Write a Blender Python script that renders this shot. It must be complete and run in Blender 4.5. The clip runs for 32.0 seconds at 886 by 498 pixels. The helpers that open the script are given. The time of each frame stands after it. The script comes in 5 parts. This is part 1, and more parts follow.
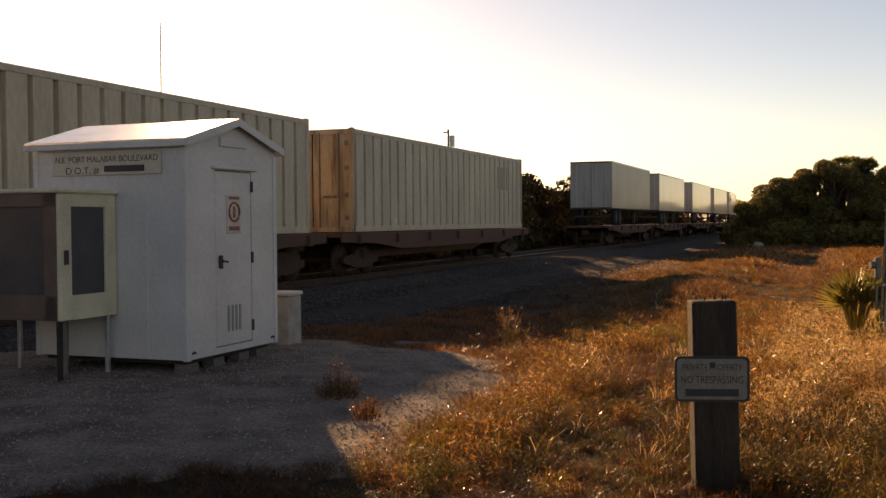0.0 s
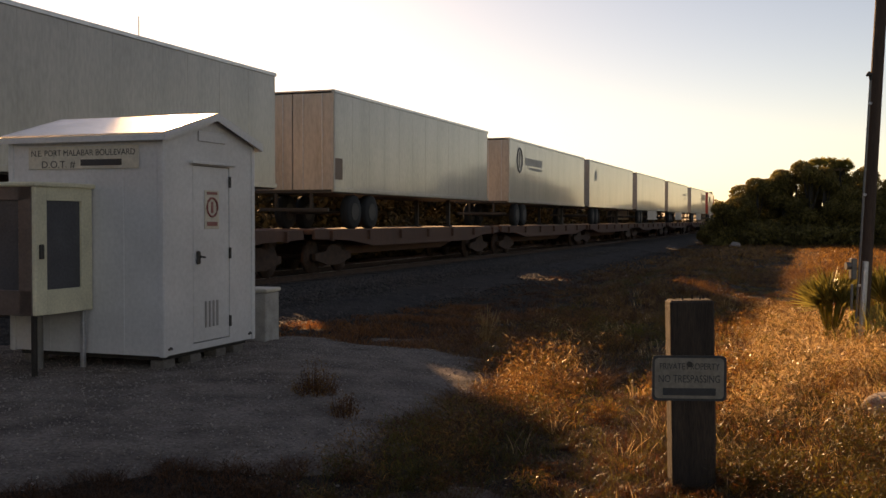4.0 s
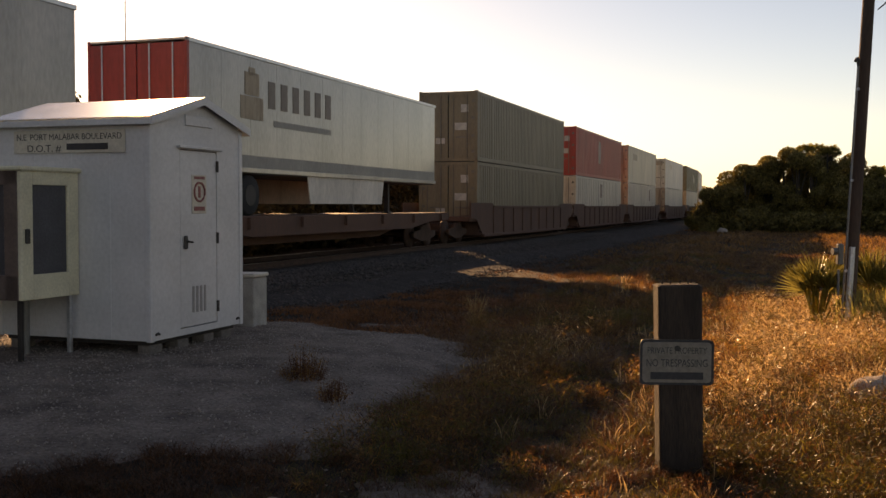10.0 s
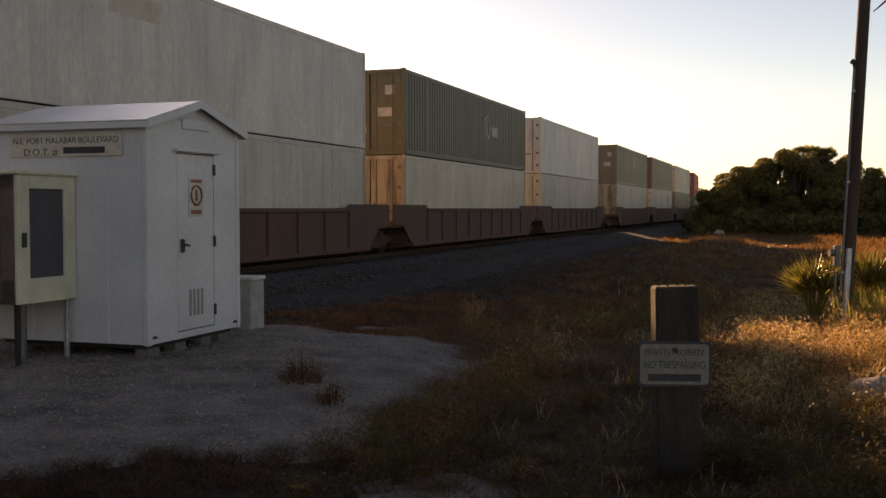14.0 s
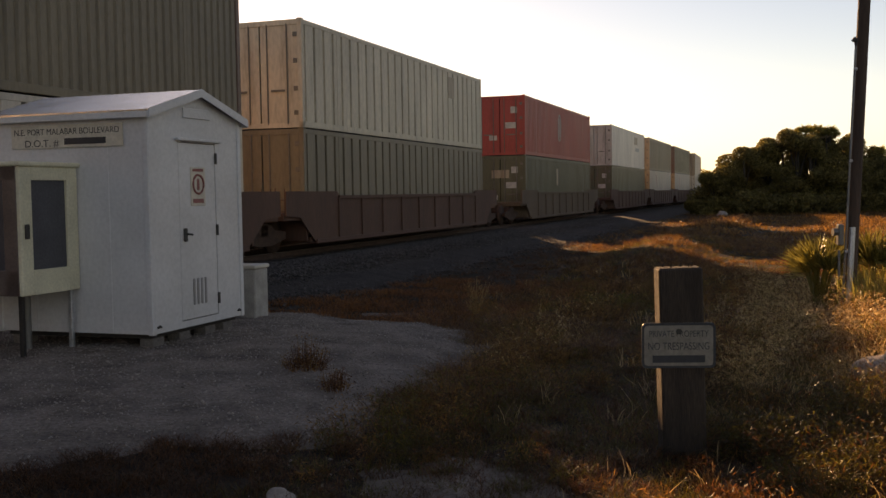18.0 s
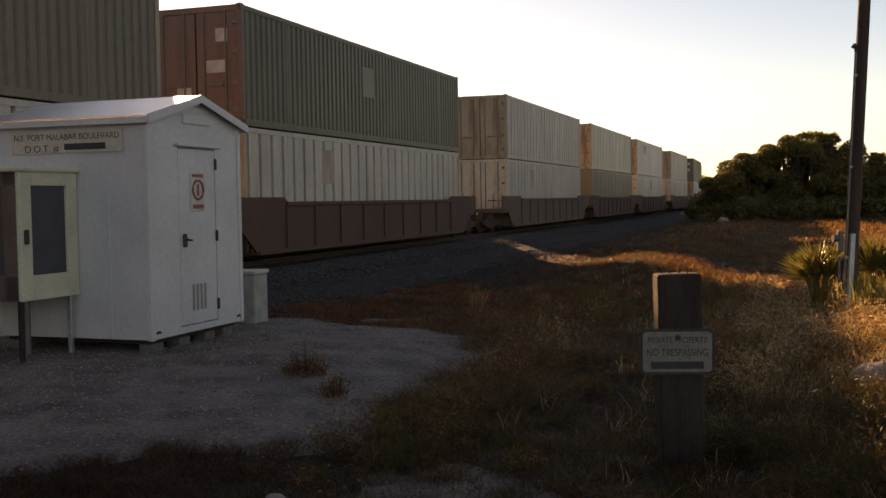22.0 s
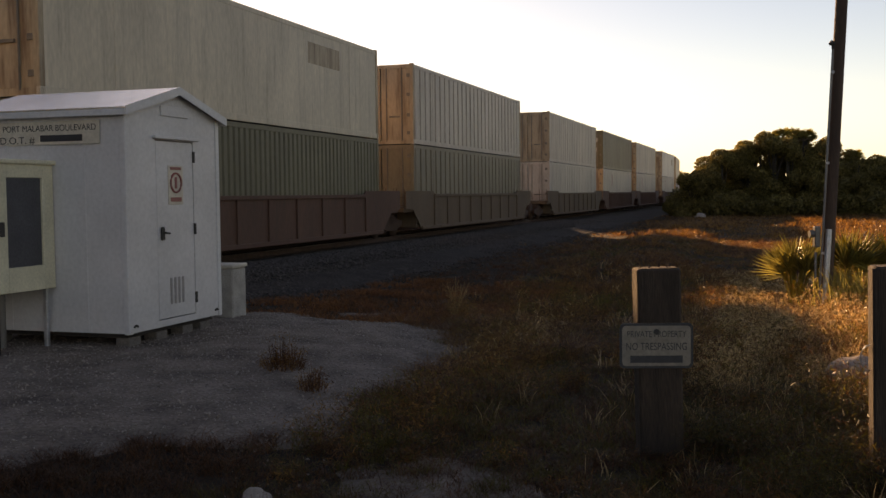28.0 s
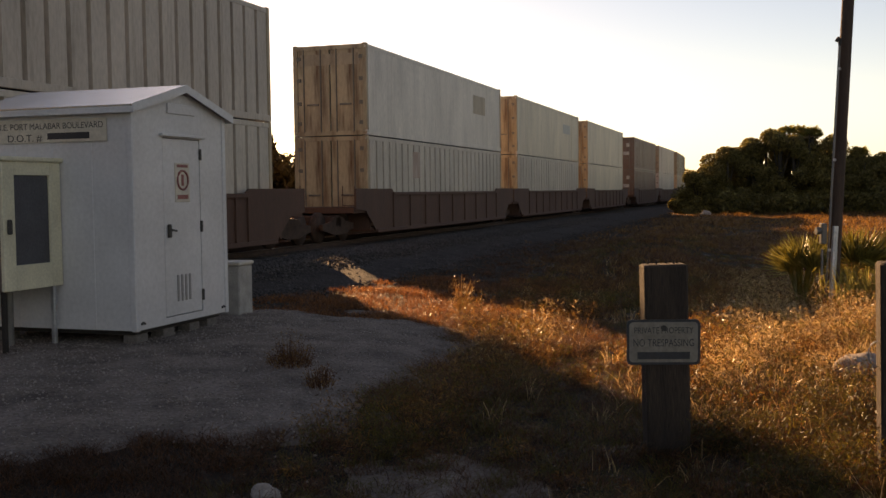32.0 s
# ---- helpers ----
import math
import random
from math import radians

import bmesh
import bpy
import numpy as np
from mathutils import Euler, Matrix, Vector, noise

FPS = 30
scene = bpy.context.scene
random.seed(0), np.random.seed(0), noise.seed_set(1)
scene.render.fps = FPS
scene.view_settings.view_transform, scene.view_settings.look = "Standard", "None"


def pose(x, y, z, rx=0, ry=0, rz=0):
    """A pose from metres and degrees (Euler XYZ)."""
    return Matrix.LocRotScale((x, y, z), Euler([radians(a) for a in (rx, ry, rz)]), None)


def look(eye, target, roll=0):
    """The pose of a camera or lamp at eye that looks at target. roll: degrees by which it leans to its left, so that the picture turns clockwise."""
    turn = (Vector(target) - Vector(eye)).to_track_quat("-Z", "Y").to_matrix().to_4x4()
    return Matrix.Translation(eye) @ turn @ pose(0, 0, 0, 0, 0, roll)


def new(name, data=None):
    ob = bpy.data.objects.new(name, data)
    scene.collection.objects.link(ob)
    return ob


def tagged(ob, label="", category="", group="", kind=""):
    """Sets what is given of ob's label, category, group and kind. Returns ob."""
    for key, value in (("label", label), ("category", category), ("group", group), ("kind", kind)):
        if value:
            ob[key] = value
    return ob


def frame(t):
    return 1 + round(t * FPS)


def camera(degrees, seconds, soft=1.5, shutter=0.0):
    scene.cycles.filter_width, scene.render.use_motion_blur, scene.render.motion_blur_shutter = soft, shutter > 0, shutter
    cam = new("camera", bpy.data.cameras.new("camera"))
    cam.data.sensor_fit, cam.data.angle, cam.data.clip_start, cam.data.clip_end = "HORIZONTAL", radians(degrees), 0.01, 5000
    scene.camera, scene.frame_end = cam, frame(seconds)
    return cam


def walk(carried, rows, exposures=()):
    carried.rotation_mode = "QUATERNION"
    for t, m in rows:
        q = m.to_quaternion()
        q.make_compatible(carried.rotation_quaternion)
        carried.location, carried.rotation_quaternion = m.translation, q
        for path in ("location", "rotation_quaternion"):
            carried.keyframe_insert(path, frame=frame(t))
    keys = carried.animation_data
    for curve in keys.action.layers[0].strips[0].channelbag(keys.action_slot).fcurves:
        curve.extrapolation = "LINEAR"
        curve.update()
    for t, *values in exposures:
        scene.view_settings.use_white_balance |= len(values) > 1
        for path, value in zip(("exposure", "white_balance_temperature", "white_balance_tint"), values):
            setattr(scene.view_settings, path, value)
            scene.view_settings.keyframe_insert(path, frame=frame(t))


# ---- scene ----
cam = camera(46.5, 32.0)
PATH = [
    (0.0, (-0.001, -0.027, 1.663), (-0.010, 19.966, 1.144), -0.42),
    (0.5, (-0.001, -0.031, 1.662), (-0.050, 19.960, 1.080), -0.21),
    (1.0, (0.001, -0.033, 1.660), (-0.029, 19.958, 1.046), -0.22),
    (1.5, (-0.008, -0.026, 1.659), (0.223, 19.963, 1.042), -0.25),
    (2.0, (-0.009, -0.023, 1.660), (0.243, 19.967, 1.090), 0.02),
    (2.5, (-0.011, -0.018, 1.666), (0.157, 19.971, 1.029), 0.16),
    (3.0, (-0.012, -0.025, 1.666), (-0.002, 19.966, 1.050), 0.24),
    (3.5, (-0.007, -0.020, 1.668), (0.155, 19.971, 1.084), 0.18),
    (4.0, (-0.004, -0.013, 1.663), (0.402, 19.975, 1.092), 0.09),
    (4.5, (0.000, -0.009, 1.657), (0.537, 19.975, 1.047), -0.23),
    (6.5, (0.004, -0.012, 1.661), (0.692, 19.967, 1.041), -0.18),
    (7.0, (0.008, -0.014, 1.660), (0.774, 19.957, 0.904), -0.17),
    (7.5, (-0.001, -0.009, 1.648), (0.912, 19.959, 0.973), 0.00),
    (8.0, (-0.006, -0.005, 1.654), (0.668, 19.968, 0.879), -0.01),
    (8.5, (-0.002, -0.007, 1.654), (0.561, 19.968, 0.841), -0.07),
    (9.0, (-0.000, -0.006, 1.656), (0.536, 19.971, 0.873), 0.05),
    (9.5, (-0.004, -0.005, 1.649), (0.534, 19.972, 0.859), 0.00),
    (10.0, (-0.004, -0.002, 1.652), (0.630, 19.970, 0.810), 0.15),
    (10.5, (-0.010, -0.001, 1.653), (0.728, 19.968, 0.809), 0.16),
    (11.0, (-0.016, 0.005, 1.650), (0.789, 19.973, 0.866), 0.17),
    (11.5, (-0.010, 0.007, 1.656), (0.855, 19.973, 0.874), 0.03),
    (12.0, (-0.008, 0.007, 1.652), (0.767, 19.976, 0.833), -0.07),
    (12.5, (-0.006, 0.007, 1.651), (0.692, 19.979, 0.853), -0.14),
    (13.0, (0.003, -0.005, 1.647), (0.709, 19.966, 0.827), -0.00),
    (13.5, (-0.005, -0.001, 1.647), (0.716, 19.971, 0.872), -0.13),
    (14.0, (-0.007, -0.003, 1.651), (0.686, 19.969, 0.862), -0.01),
    (14.5, (-0.003, -0.002, 1.654), (0.710, 19.967, 0.798), 0.11),
    (16.5, (0.002, 0.002, 1.656), (0.568, 19.972, 0.727), -0.52),
    (17.0, (-0.002, 0.001, 1.651), (0.683, 19.965, 0.672), -0.48),
    (17.5, (-0.003, 0.003, 1.648), (0.685, 19.966, 0.640), -0.74),
    (18.0, (-0.002, 0.002, 1.647), (0.624, 19.963, 0.578), -0.91),
    (18.5, (0.001, 0.007, 1.641), (0.659, 19.968, 0.577), -0.71),
    (19.0, (0.012, 0.012, 1.636), (0.749, 19.963, 0.453), -0.72),
    (19.5, (0.011, 0.015, 1.636), (0.901, 19.966, 0.562), -1.16),
    (20.0, (0.005, 0.010, 1.642), (0.922, 19.974, 0.871), -0.96),
    (20.5, (0.001, 0.011, 1.645), (0.618, 19.976, 0.641), -1.00),
    (21.0, (0.004, 0.008, 1.648), (0.632, 19.969, 0.577), -0.37),
    (21.5, (0.003, 0.004, 1.644), (0.548, 19.976, 0.749), -0.83),
    (22.0, (0.013, 0.004, 1.647), (0.622, 19.972, 0.691), -0.85),
    (22.5, (0.019, 0.003, 1.647), (0.536, 19.976, 0.747), -0.90),
    (23.0, (0.024, 0.002, 1.647), (0.346, 19.981, 0.779), -0.99),
    (23.5, (0.031, 0.002, 1.648), (0.471, 19.979, 0.786), -1.27),
    (24.0, (0.028, 0.008, 1.647), (0.815, 19.974, 0.804), -1.04),
    (24.5, (0.020, 0.009, 1.647), (0.873, 19.971, 0.754), -0.83),
    (25.0, (0.009, 0.013, 1.636), (0.896, 19.972, 0.707), -0.67),
    (25.5, (0.003, 0.013, 1.639), (0.990, 19.966, 0.688), -0.59),
    (27.5, (0.002, 0.013, 1.637), (1.271, 19.948, 0.631), -0.65),
    (28.0, (0.002, 0.014, 1.639), (1.030, 19.960, 0.578), -0.60),
    (28.5, (-0.011, 0.019, 1.641), (0.915, 19.961, 0.437), -0.44),
    (29.0, (-0.004, 0.019, 1.643), (0.893, 19.960, 0.388), -0.79),
    (29.5, (-0.002, 0.017, 1.645), (0.807, 19.967, 0.497), -0.77),
    (30.0, (-0.008, 0.017, 1.647), (0.843, 19.966, 0.489), -0.80),
    (30.5, (-0.008, 0.014, 1.653), (0.862, 19.958, 0.435), -0.72),
    (31.0, (-0.012, 0.016, 1.650), (0.870, 19.961, 0.468), -0.75),
    (31.5, (-0.010, 0.012, 1.639), (0.831, 19.964, 0.537), -0.57),
    (32.0, (-0.011, 0.006, 1.632), (0.917, 19.954, 0.530), -0.66),
]
walk(cam, [(t, look(eye, target, roll)) for t, eye, target, roll in PATH], exposures=[(0.0, 0.5, 10600, 27), (8.0, 0.52, 10600, 27), (13.0, 0.66, 10600, 27), (32.0, 0.7, 10600, 27)])

# ---- light ----
SUN_AZ, SUN_EL = -14.2, 15.0          # degrees: from +y towards +x, above the horizon
world = bpy.data.worlds.new("sky")
scene.world = world
world.use_nodes = True
sky = world.node_tree.nodes.new("ShaderNodeTexSky")
sky.sky_type = "NISHITA"
sky.sun_disc = False
sky.sun_elevation = radians(SUN_EL)
sky.sun_rotation = radians(SUN_AZ)
sky.air_density, sky.dust_density, sky.ozone_density = 0.8, 0.2, 2.2
background = world.node_tree.nodes["Background"]
background.inputs["Strength"].default_value = 0.101
world.node_tree.links.new(sky.outputs["Color"], background.inputs["Color"])
sun = new("sun", bpy.data.lights.new("sun", "SUN"))
sun.data.energy, sun.data.angle, sun.data.color = 5.0, radians(0.6), (1.0, 0.75, 0.47)
az, el = radians(SUN_AZ), radians(SUN_EL)
to_sun = Vector((math.sin(az) * math.cos(el), math.cos(az) * math.cos(el), math.sin(el)))
sun.matrix_world = look(to_sun * 200, (0, 0, 0))

# ---- plan ----
TRACK = 69.2                          # degrees: the track's heading from +x
TD = Vector((math.cos(radians(TRACK)), math.sin(radians(TRACK)), 0))
TN = Vector((-TD.y, TD.x, 0))
RAIL_N, RAIL_Z, SPEED = 13.9, 0.15, 23.0
CURVE_S, CURVE_R, CURVE_MAX = 128.0, 410.0, radians(38)


def along(s, n=0.0, z=0.0):
    """A place by its distance along the straight track and across from the camera."""
    return TD * s + TN * n + Vector((0, 0, z))


def grid_pose(s, n, z, turn=0.0):
    p = along(s, n, z)
    return pose(p.x, p.y, p.z, 0, 0, TRACK + turn)


def on_track(s, n=0.0):
    """Place and heading, in degrees, at s along the track's middle, n to its far side."""
    d = s - CURVE_S
    if d <= 0:
        return along(s, RAIL_N + n), TRACK
    turned = min(d / CURVE_R, CURVE_MAX)
    rest = max(0.0, d - CURVE_R * CURVE_MAX)
    r = CURVE_R - n
    c = along(CURVE_S, RAIL_N + CURVE_R)
    p = c - TN * (r * math.cos(turned)) + TD * (r * math.sin(turned))
    h = radians(TRACK) + turned
    p = p + Vector((math.cos(h), math.sin(h), 0)) * rest
    return p, TRACK + math.degrees(turned)


# ---- materials ----
def material(name, base, rough=0.6, metal=0.0, vary=0.25, scale=3.0, fine=40.0, bump=0.15, dark=None, spread=0.5, translucent=0.0, stretch=(1, 1, 1), random_tint=0.0, spec=0.5):
    m = bpy.data.materials.new(name)
    m.use_nodes = True
    nt = m.node_tree
    n, l = nt.nodes, nt.links
    bsdf = n["Principled BSDF"]
    out = n["Material Output"]
    co = n.new("ShaderNodeTexCoord")
    mp = n.new("ShaderNodeMapping")
    mp.inputs["Scale"].default_value = stretch
    l.new(co.outputs["Object"], mp.inputs["Vector"])
    big, small = n.new("ShaderNodeTexNoise"), n.new("ShaderNodeTexNoise")
    big.inputs["Scale"].default_value, big.inputs["Detail"].default_value = scale, 5
    small.inputs["Scale"].default_value, small.inputs["Detail"].default_value = fine, 4
    l.new(mp.outputs[0], big.inputs["Vector"])
    l.new(mp.outputs[0], small.inputs["Vector"])
    ramp = n.new("ShaderNodeValToRGB")
    low = dark or tuple(c * (1 - vary) for c in base)
    high = tuple(min(1, c * (1 + vary * 0.35)) for c in base)
    e = ramp.color_ramp.elements
    e[0].color, e[1].color = (*low, 1), (*high, 1)
    e[0].position, e[1].position = 0.5 - spread * 0.5, 0.5 + spread * 0.3
    l.new(big.outputs["Fac"], ramp.inputs["Fac"])
    mix = n.new("ShaderNodeMix")
    mix.data_type, mix.blend_type = "RGBA", "MULTIPLY"
    mix.inputs[0].default_value = min(1.0, vary * 1.6)
    l.new(ramp.outputs["Color"], mix.inputs[6])
    grey = n.new("ShaderNodeMapRange")
    grey.inputs["From Min"].default_value, grey.inputs["From Max"].default_value = 0.3, 0.65
    grey.inputs["To Min"].default_value, grey.inputs["To Max"].default_value = 0.55, 1.1
    l.new(small.outputs["Fac"], grey.inputs["Value"])
    l.new(grey.outputs["Result"], mix.inputs[7])
    colour = mix.outputs[2]
    if random_tint:
        info = n.new("ShaderNodeNewGeometry")
        hsv = n.new("ShaderNodeHueSaturation")
        rng = n.new("ShaderNodeMapRange")
        rng.inputs["To Min"].default_value, rng.inputs["To Max"].default_value = 1 - random_tint, 1 + random_tint
        l.new(info.outputs["Random Per Island"], rng.inputs["Value"])
        l.new(rng.outputs["Result"], hsv.inputs["Value"])
        l.new(colour, hsv.inputs["Color"])
        colour = hsv.outputs["Color"]
    l.new(colour, bsdf.inputs["Base Color"])
    bsdf.inputs["Roughness"].default_value = rough
    bsdf.inputs["Metallic"].default_value = metal
    bsdf.inputs["Specular IOR Level"].default_value = spec
    if bump:
        b = n.new("ShaderNodeBump")
        b.inputs["Strength"].default_value = bump
        b.inputs["Distance"].default_value = 0.02
        l.new(small.outputs["Fac"], b.inputs["Height"])
        l.new(b.outputs["Normal"], bsdf.inputs["Normal"])
    if translucent:
        tr, add = n.new("ShaderNodeBsdfTranslucent"), n.new("ShaderNodeMixShader")
        l.new(colour, tr.inputs["Color"])
        add.inputs[0].default_value = translucent
        l.new(bsdf.outputs[0], add.inputs[1])
        l.new(tr.outputs[0], add.inputs[2])
        l.new(add.outputs[0], out.inputs["Surface"])
    return m


def paint(name, base, rough=0.5, grime=(0.16, 0.11, 0.07), rust=0.35, coat=0.0, start=0.52):
    """Weathered painted steel: streaks run down, dirt gathers in patches with a shape of their own."""
    m = material(name, base, rough, vary=0.22, scale=0.9, fine=14, bump=0.05, stretch=(1, 1, 0.35))
    n, l = m.node_tree.nodes, m.node_tree.links
    bsdf = n["Principled BSDF"]
    src = bsdf.inputs["Base Color"].links[0].from_socket
    bsdf.inputs["Coat Weight"].default_value, bsdf.inputs["Coat Roughness"].default_value = coat, 0.08
    co = n.new("ShaderNodeTexCoord")
    mp = n.new("ShaderNodeMapping")
    mp.inputs["Scale"].default_value = (2.2, 2.2, 0.22)
    l.new(co.outputs["Object"], mp.inputs["Vector"])
    streak = n.new("ShaderNodeTexNoise")
    streak.inputs["Scale"].default_value, streak.inputs["Detail"].default_value = 1.6, 8
    streak.inputs["Roughness"].default_value = 0.65
    l.new(mp.outputs[0], streak.inputs["Vector"])
    rng = n.new("ShaderNodeMapRange")
    rng.inputs["From Min"].default_value, rng.inputs["From Max"].default_value = start, start + 0.26
    rng.inputs["To Max"].default_value = rust
    l.new(streak.outputs["Fac"], rng.inputs["Value"])
    mix = n.new("ShaderNodeMix")
    mix.data_type = "RGBA"
    l.new(rng.outputs["Result"], mix.inputs[0])
    l.new(src, mix.inputs[6])
    mix.inputs[7].default_value = (*grime, 1)
    l.new(mix.outputs[2], bsdf.inputs["Base Color"])
    return m


WHITE = paint("white_paint", (0.72, 0.63, 0.54))
DINGY = paint("dingy_white_paint", (0.58, 0.49, 0.40), rust=0.55)
TRAILER_WHITE = paint("glossy_white_paint", (0.47, 0.42, 0.365), rough=0.3, rust=0.12, coat=0.6)
TRAILER_GREY = paint("glossy_grey_paint", (0.25, 0.23, 0.205), rough=0.45, rust=0.15, coat=0.15)
CREAM = paint("cream_paint", (0.64, 0.53, 0.39), rust=0.5)
PALE = paint("pale_weathered_paint", (0.56, 0.455, 0.37), rust=0.6)
TAN = paint("tan_paint", (0.42, 0.31, 0.205), rust=0.8, grime=(0.12, 0.06, 0.03), start=0.46)
GREY = paint("grey_paint", (0.38, 0.365, 0.34))
RED = paint("red_paint", (0.46, 0.055, 0.04), grime=(0.09, 0.03, 0.02))
BROWN = paint("brown_paint", (0.19, 0.105, 0.075), grime=(0.07, 0.04, 0.03))
DULL = paint("dull_brown_paint", (0.215, 0.162, 0.102), grime=(0.07, 0.045, 0.03))
GREEN = paint("dark_green_paint", (0.125, 0.108, 0.058), grime=(0.06, 0.042, 0.026))
OLIVE = paint("olive_paint", (0.21, 0.163, 0.105), grime=(0.08, 0.055, 0.035))
ORANGE = paint("rusty_cream_paint", (0.47, 0.35, 0.22), grime=(0.13, 0.055, 0.022), rust=1.0, start=0.44)
FADED = paint("faded_red_marking", (0.40, 0.24, 0.18), rust=0.7, grime=(0.6, 0.52, 0.44), start=0.45)
TRAILER_END = paint("pale_door_paint", (0.50, 0.45, 0.385), rust=0.25)
MARK_BROWN = paint("faded_brown_marking", (0.20, 0.15, 0.12), rust=0.3)
FAINT = paint("faint_grey_marking", (0.30, 0.275, 0.245), rust=0.2)
ROD = material("greasy_rod_steel", (0.20, 0.17, 0.14), 0.6, 0.3)
CAR_BROWN = paint("railcar_paint", (0.115, 0.05, 0.031), rough=0.75, rust=0.5, grime=(0.05, 0.032, 0.022))
CAR_YELLOW = paint("ochre_railcar_paint", (0.13, 0.078, 0.045), rough=0.7, rust=0.6)
STEEL_DARK = material("dark_steel", (0.06, 0.055, 0.05), 0.6, 0.4)
RAIL_STEEL = material("rail_steel", (0.45, 0.42, 0.40), 0.3, 0.9, vary=0.3)
RUSTY = material("rusty_steel", (0.08, 0.04, 0.025), 0.8, 0.2, vary=0.5, scale=8)
RUBBER = material("rubber", (0.02, 0.02, 0.02), 0.85)
ALU = material("aluminium", (0.62, 0.62, 0.62), 0.38, 0.8, vary=0.15)
GALV = material("galvanised_steel", (0.55, 0.56, 0.57), 0.42, 0.75, vary=0.25, scale=6)
SHED_WALL = material("white_aluminium_siding", (0.60, 0.585, 0.58), 0.4, vary=0.14, scale=1.2, fine=25, bump=0.03)
SHED_ROOF = material("bare_metal_roof", (0.78, 0.77, 0.75), 0.27, 0.95, vary=0.15, scale=3)
CABINET = material("cream_cabinet_paint", (0.70, 0.64, 0.46), 0.5, vary=0.2, scale=2.5, bump=0.03)
CAB_DARK = material("dark_cabinet_panel", (0.075, 0.075, 0.085), 0.35, vary=0.3)
CONCRETE = material("concrete", (0.40, 0.37, 0.33), 0.9, vary=0.3, scale=5, fine=60, bump=0.3)
# concrete with the shade under the hut put into its colour
BLOCK = material("darkened_block_concrete", (0.20, 0.17, 0.15), 0.9, vary=0.4, scale=6, fine=50, bump=0.4)
SIGN_WHITE = material("sign_white", (0.24, 0.205, 0.165), 0.45, vary=0.25, scale=9)
OVAL_GREY = material("faded_grey_paint", (0.16, 0.15, 0.14), 0.5, vary=0.3)
OVAL_WHITE = material("faded_white_paint", (0.52, 0.46, 0.40), 0.5, vary=0.3)
BOARD = material("cream_board_paint", (0.60, 0.53, 0.43), 0.5, vary=0.2, scale=6)
SIGN_INK = material("sign_ink", (0.03, 0.03, 0.035), 0.5)
SIGN_RED = material("sign_red", (0.30, 0.08, 0.07), 0.5)
TIE_WOOD = material("creosoted_wood", (0.055, 0.036, 0.025), 0.9, vary=0.55, scale=3, fine=30, bump=0.6, stretch=(4, 4, 0.5))
POLE_WOOD = material("pole_wood", (0.085, 0.05, 0.034), 0.85, vary=0.45, scale=2, fine=25, bump=0.5, stretch=(5, 5, 0.3))
PVC = material("grey_conduit", (0.16, 0.155, 0.15), 0.35, 0.3, vary=0.15)
SKID = material("darkened_steel", (0.035, 0.028, 0.024), 0.8, 0.2, vary=0.4)
# dark copy of the cabinet colour: the front face's shade is put into it
CAB_SIDE = material("cabinet_painted_shade", (0.15, 0.105, 0.09), 0.45, vary=0.3, scale=3, bump=0.05)
# grey that draws the shadow lines of the white louvres
SLOT = material("louvre_shadow_grey", (0.30, 0.28, 0.27), 0.5, vary=0.2)
METER = material("meter_grey", (0.14, 0.135, 0.125), 0.4, 0.3, vary=0.25)
WIRE = material("black_wire", (0.015, 0.015, 0.015), 0.6)
SOIL = material("dark_soil", (0.034, 0.021, 0.013), 0.95, vary=0.5, scale=0.7, fine=9, bump=0.8, dark=(0.018, 0.011, 0.007), spec=0.15)
SHELL = material("crushed_shell_gravel", (0.25, 0.193, 0.158), 0.95, vary=0.6, scale=2.4, fine=34, bump=1.0, dark=(0.11, 0.08, 0.064), spec=0.2)
BALLAST = material("grey_ballast", (0.05, 0.039, 0.034), 0.95, vary=0.55, scale=2.0, fine=22, bump=1.0, dark=(0.024, 0.018, 0.016), spec=0.2)
STONE = material("pale_stone", (0.34, 0.275, 0.23), 0.9, vary=0.3, scale=14, fine=70, bump=0.4, random_tint=0.3)
DARK_STONE = material("grey_stone", (0.085, 0.07, 0.062), 0.9, vary=0.4, scale=14, fine=70, bump=0.4, random_tint=0.4)
TIES = material("track_tie", (0.075, 0.055, 0.042), 0.9, vary=0.5, stretch=(1, 4, 4))
DRY = material("dry_grass", (0.27, 0.128, 0.036), 0.3, vary=0.35, scale=0.9, fine=3, bump=0, translucent=0.74, random_tint=0.8, spec=0.9)
STRAW = material("pale_straw", (0.64, 0.42, 0.20), 0.3, vary=0.25, scale=0.9, fine=3, bump=0, translucent=0.68, random_tint=0.45, spec=0.9)
EMBER = material("red_weed", (0.31, 0.115, 0.038), 0.4, vary=0.35, scale=0.8, fine=3, bump=0, translucent=0.68, random_tint=0.6, spec=0.6)
RUSSET = material("russet_grass", (0.135, 0.05, 0.016), 0.4, vary=0.35, scale=0.8, fine=3, bump=0, translucent=0.62, random_tint=0.7, spec=0.7)
BUSH = material("dark_leafy_weed", (0.075, 0.055, 0.016), 0.5, vary=0.35, scale=0.8, fine=3, bump=0, translucent=0.4, random_tint=0.6, spec=0.4)
GREEN_GRASS = material("green_grass", (0.145, 0.112, 0.022), 0.4, vary=0.3, scale=0.8, fine=3, bump=0, translucent=0.7, random_tint=0.55, spec=0.7)
LEAF = material("tree_leaf", (0.24, 0.188, 0.058), 0.6, vary=0.35, scale=0.5, fine=2, bump=0, translucent=0.5, random_tint=0.6)
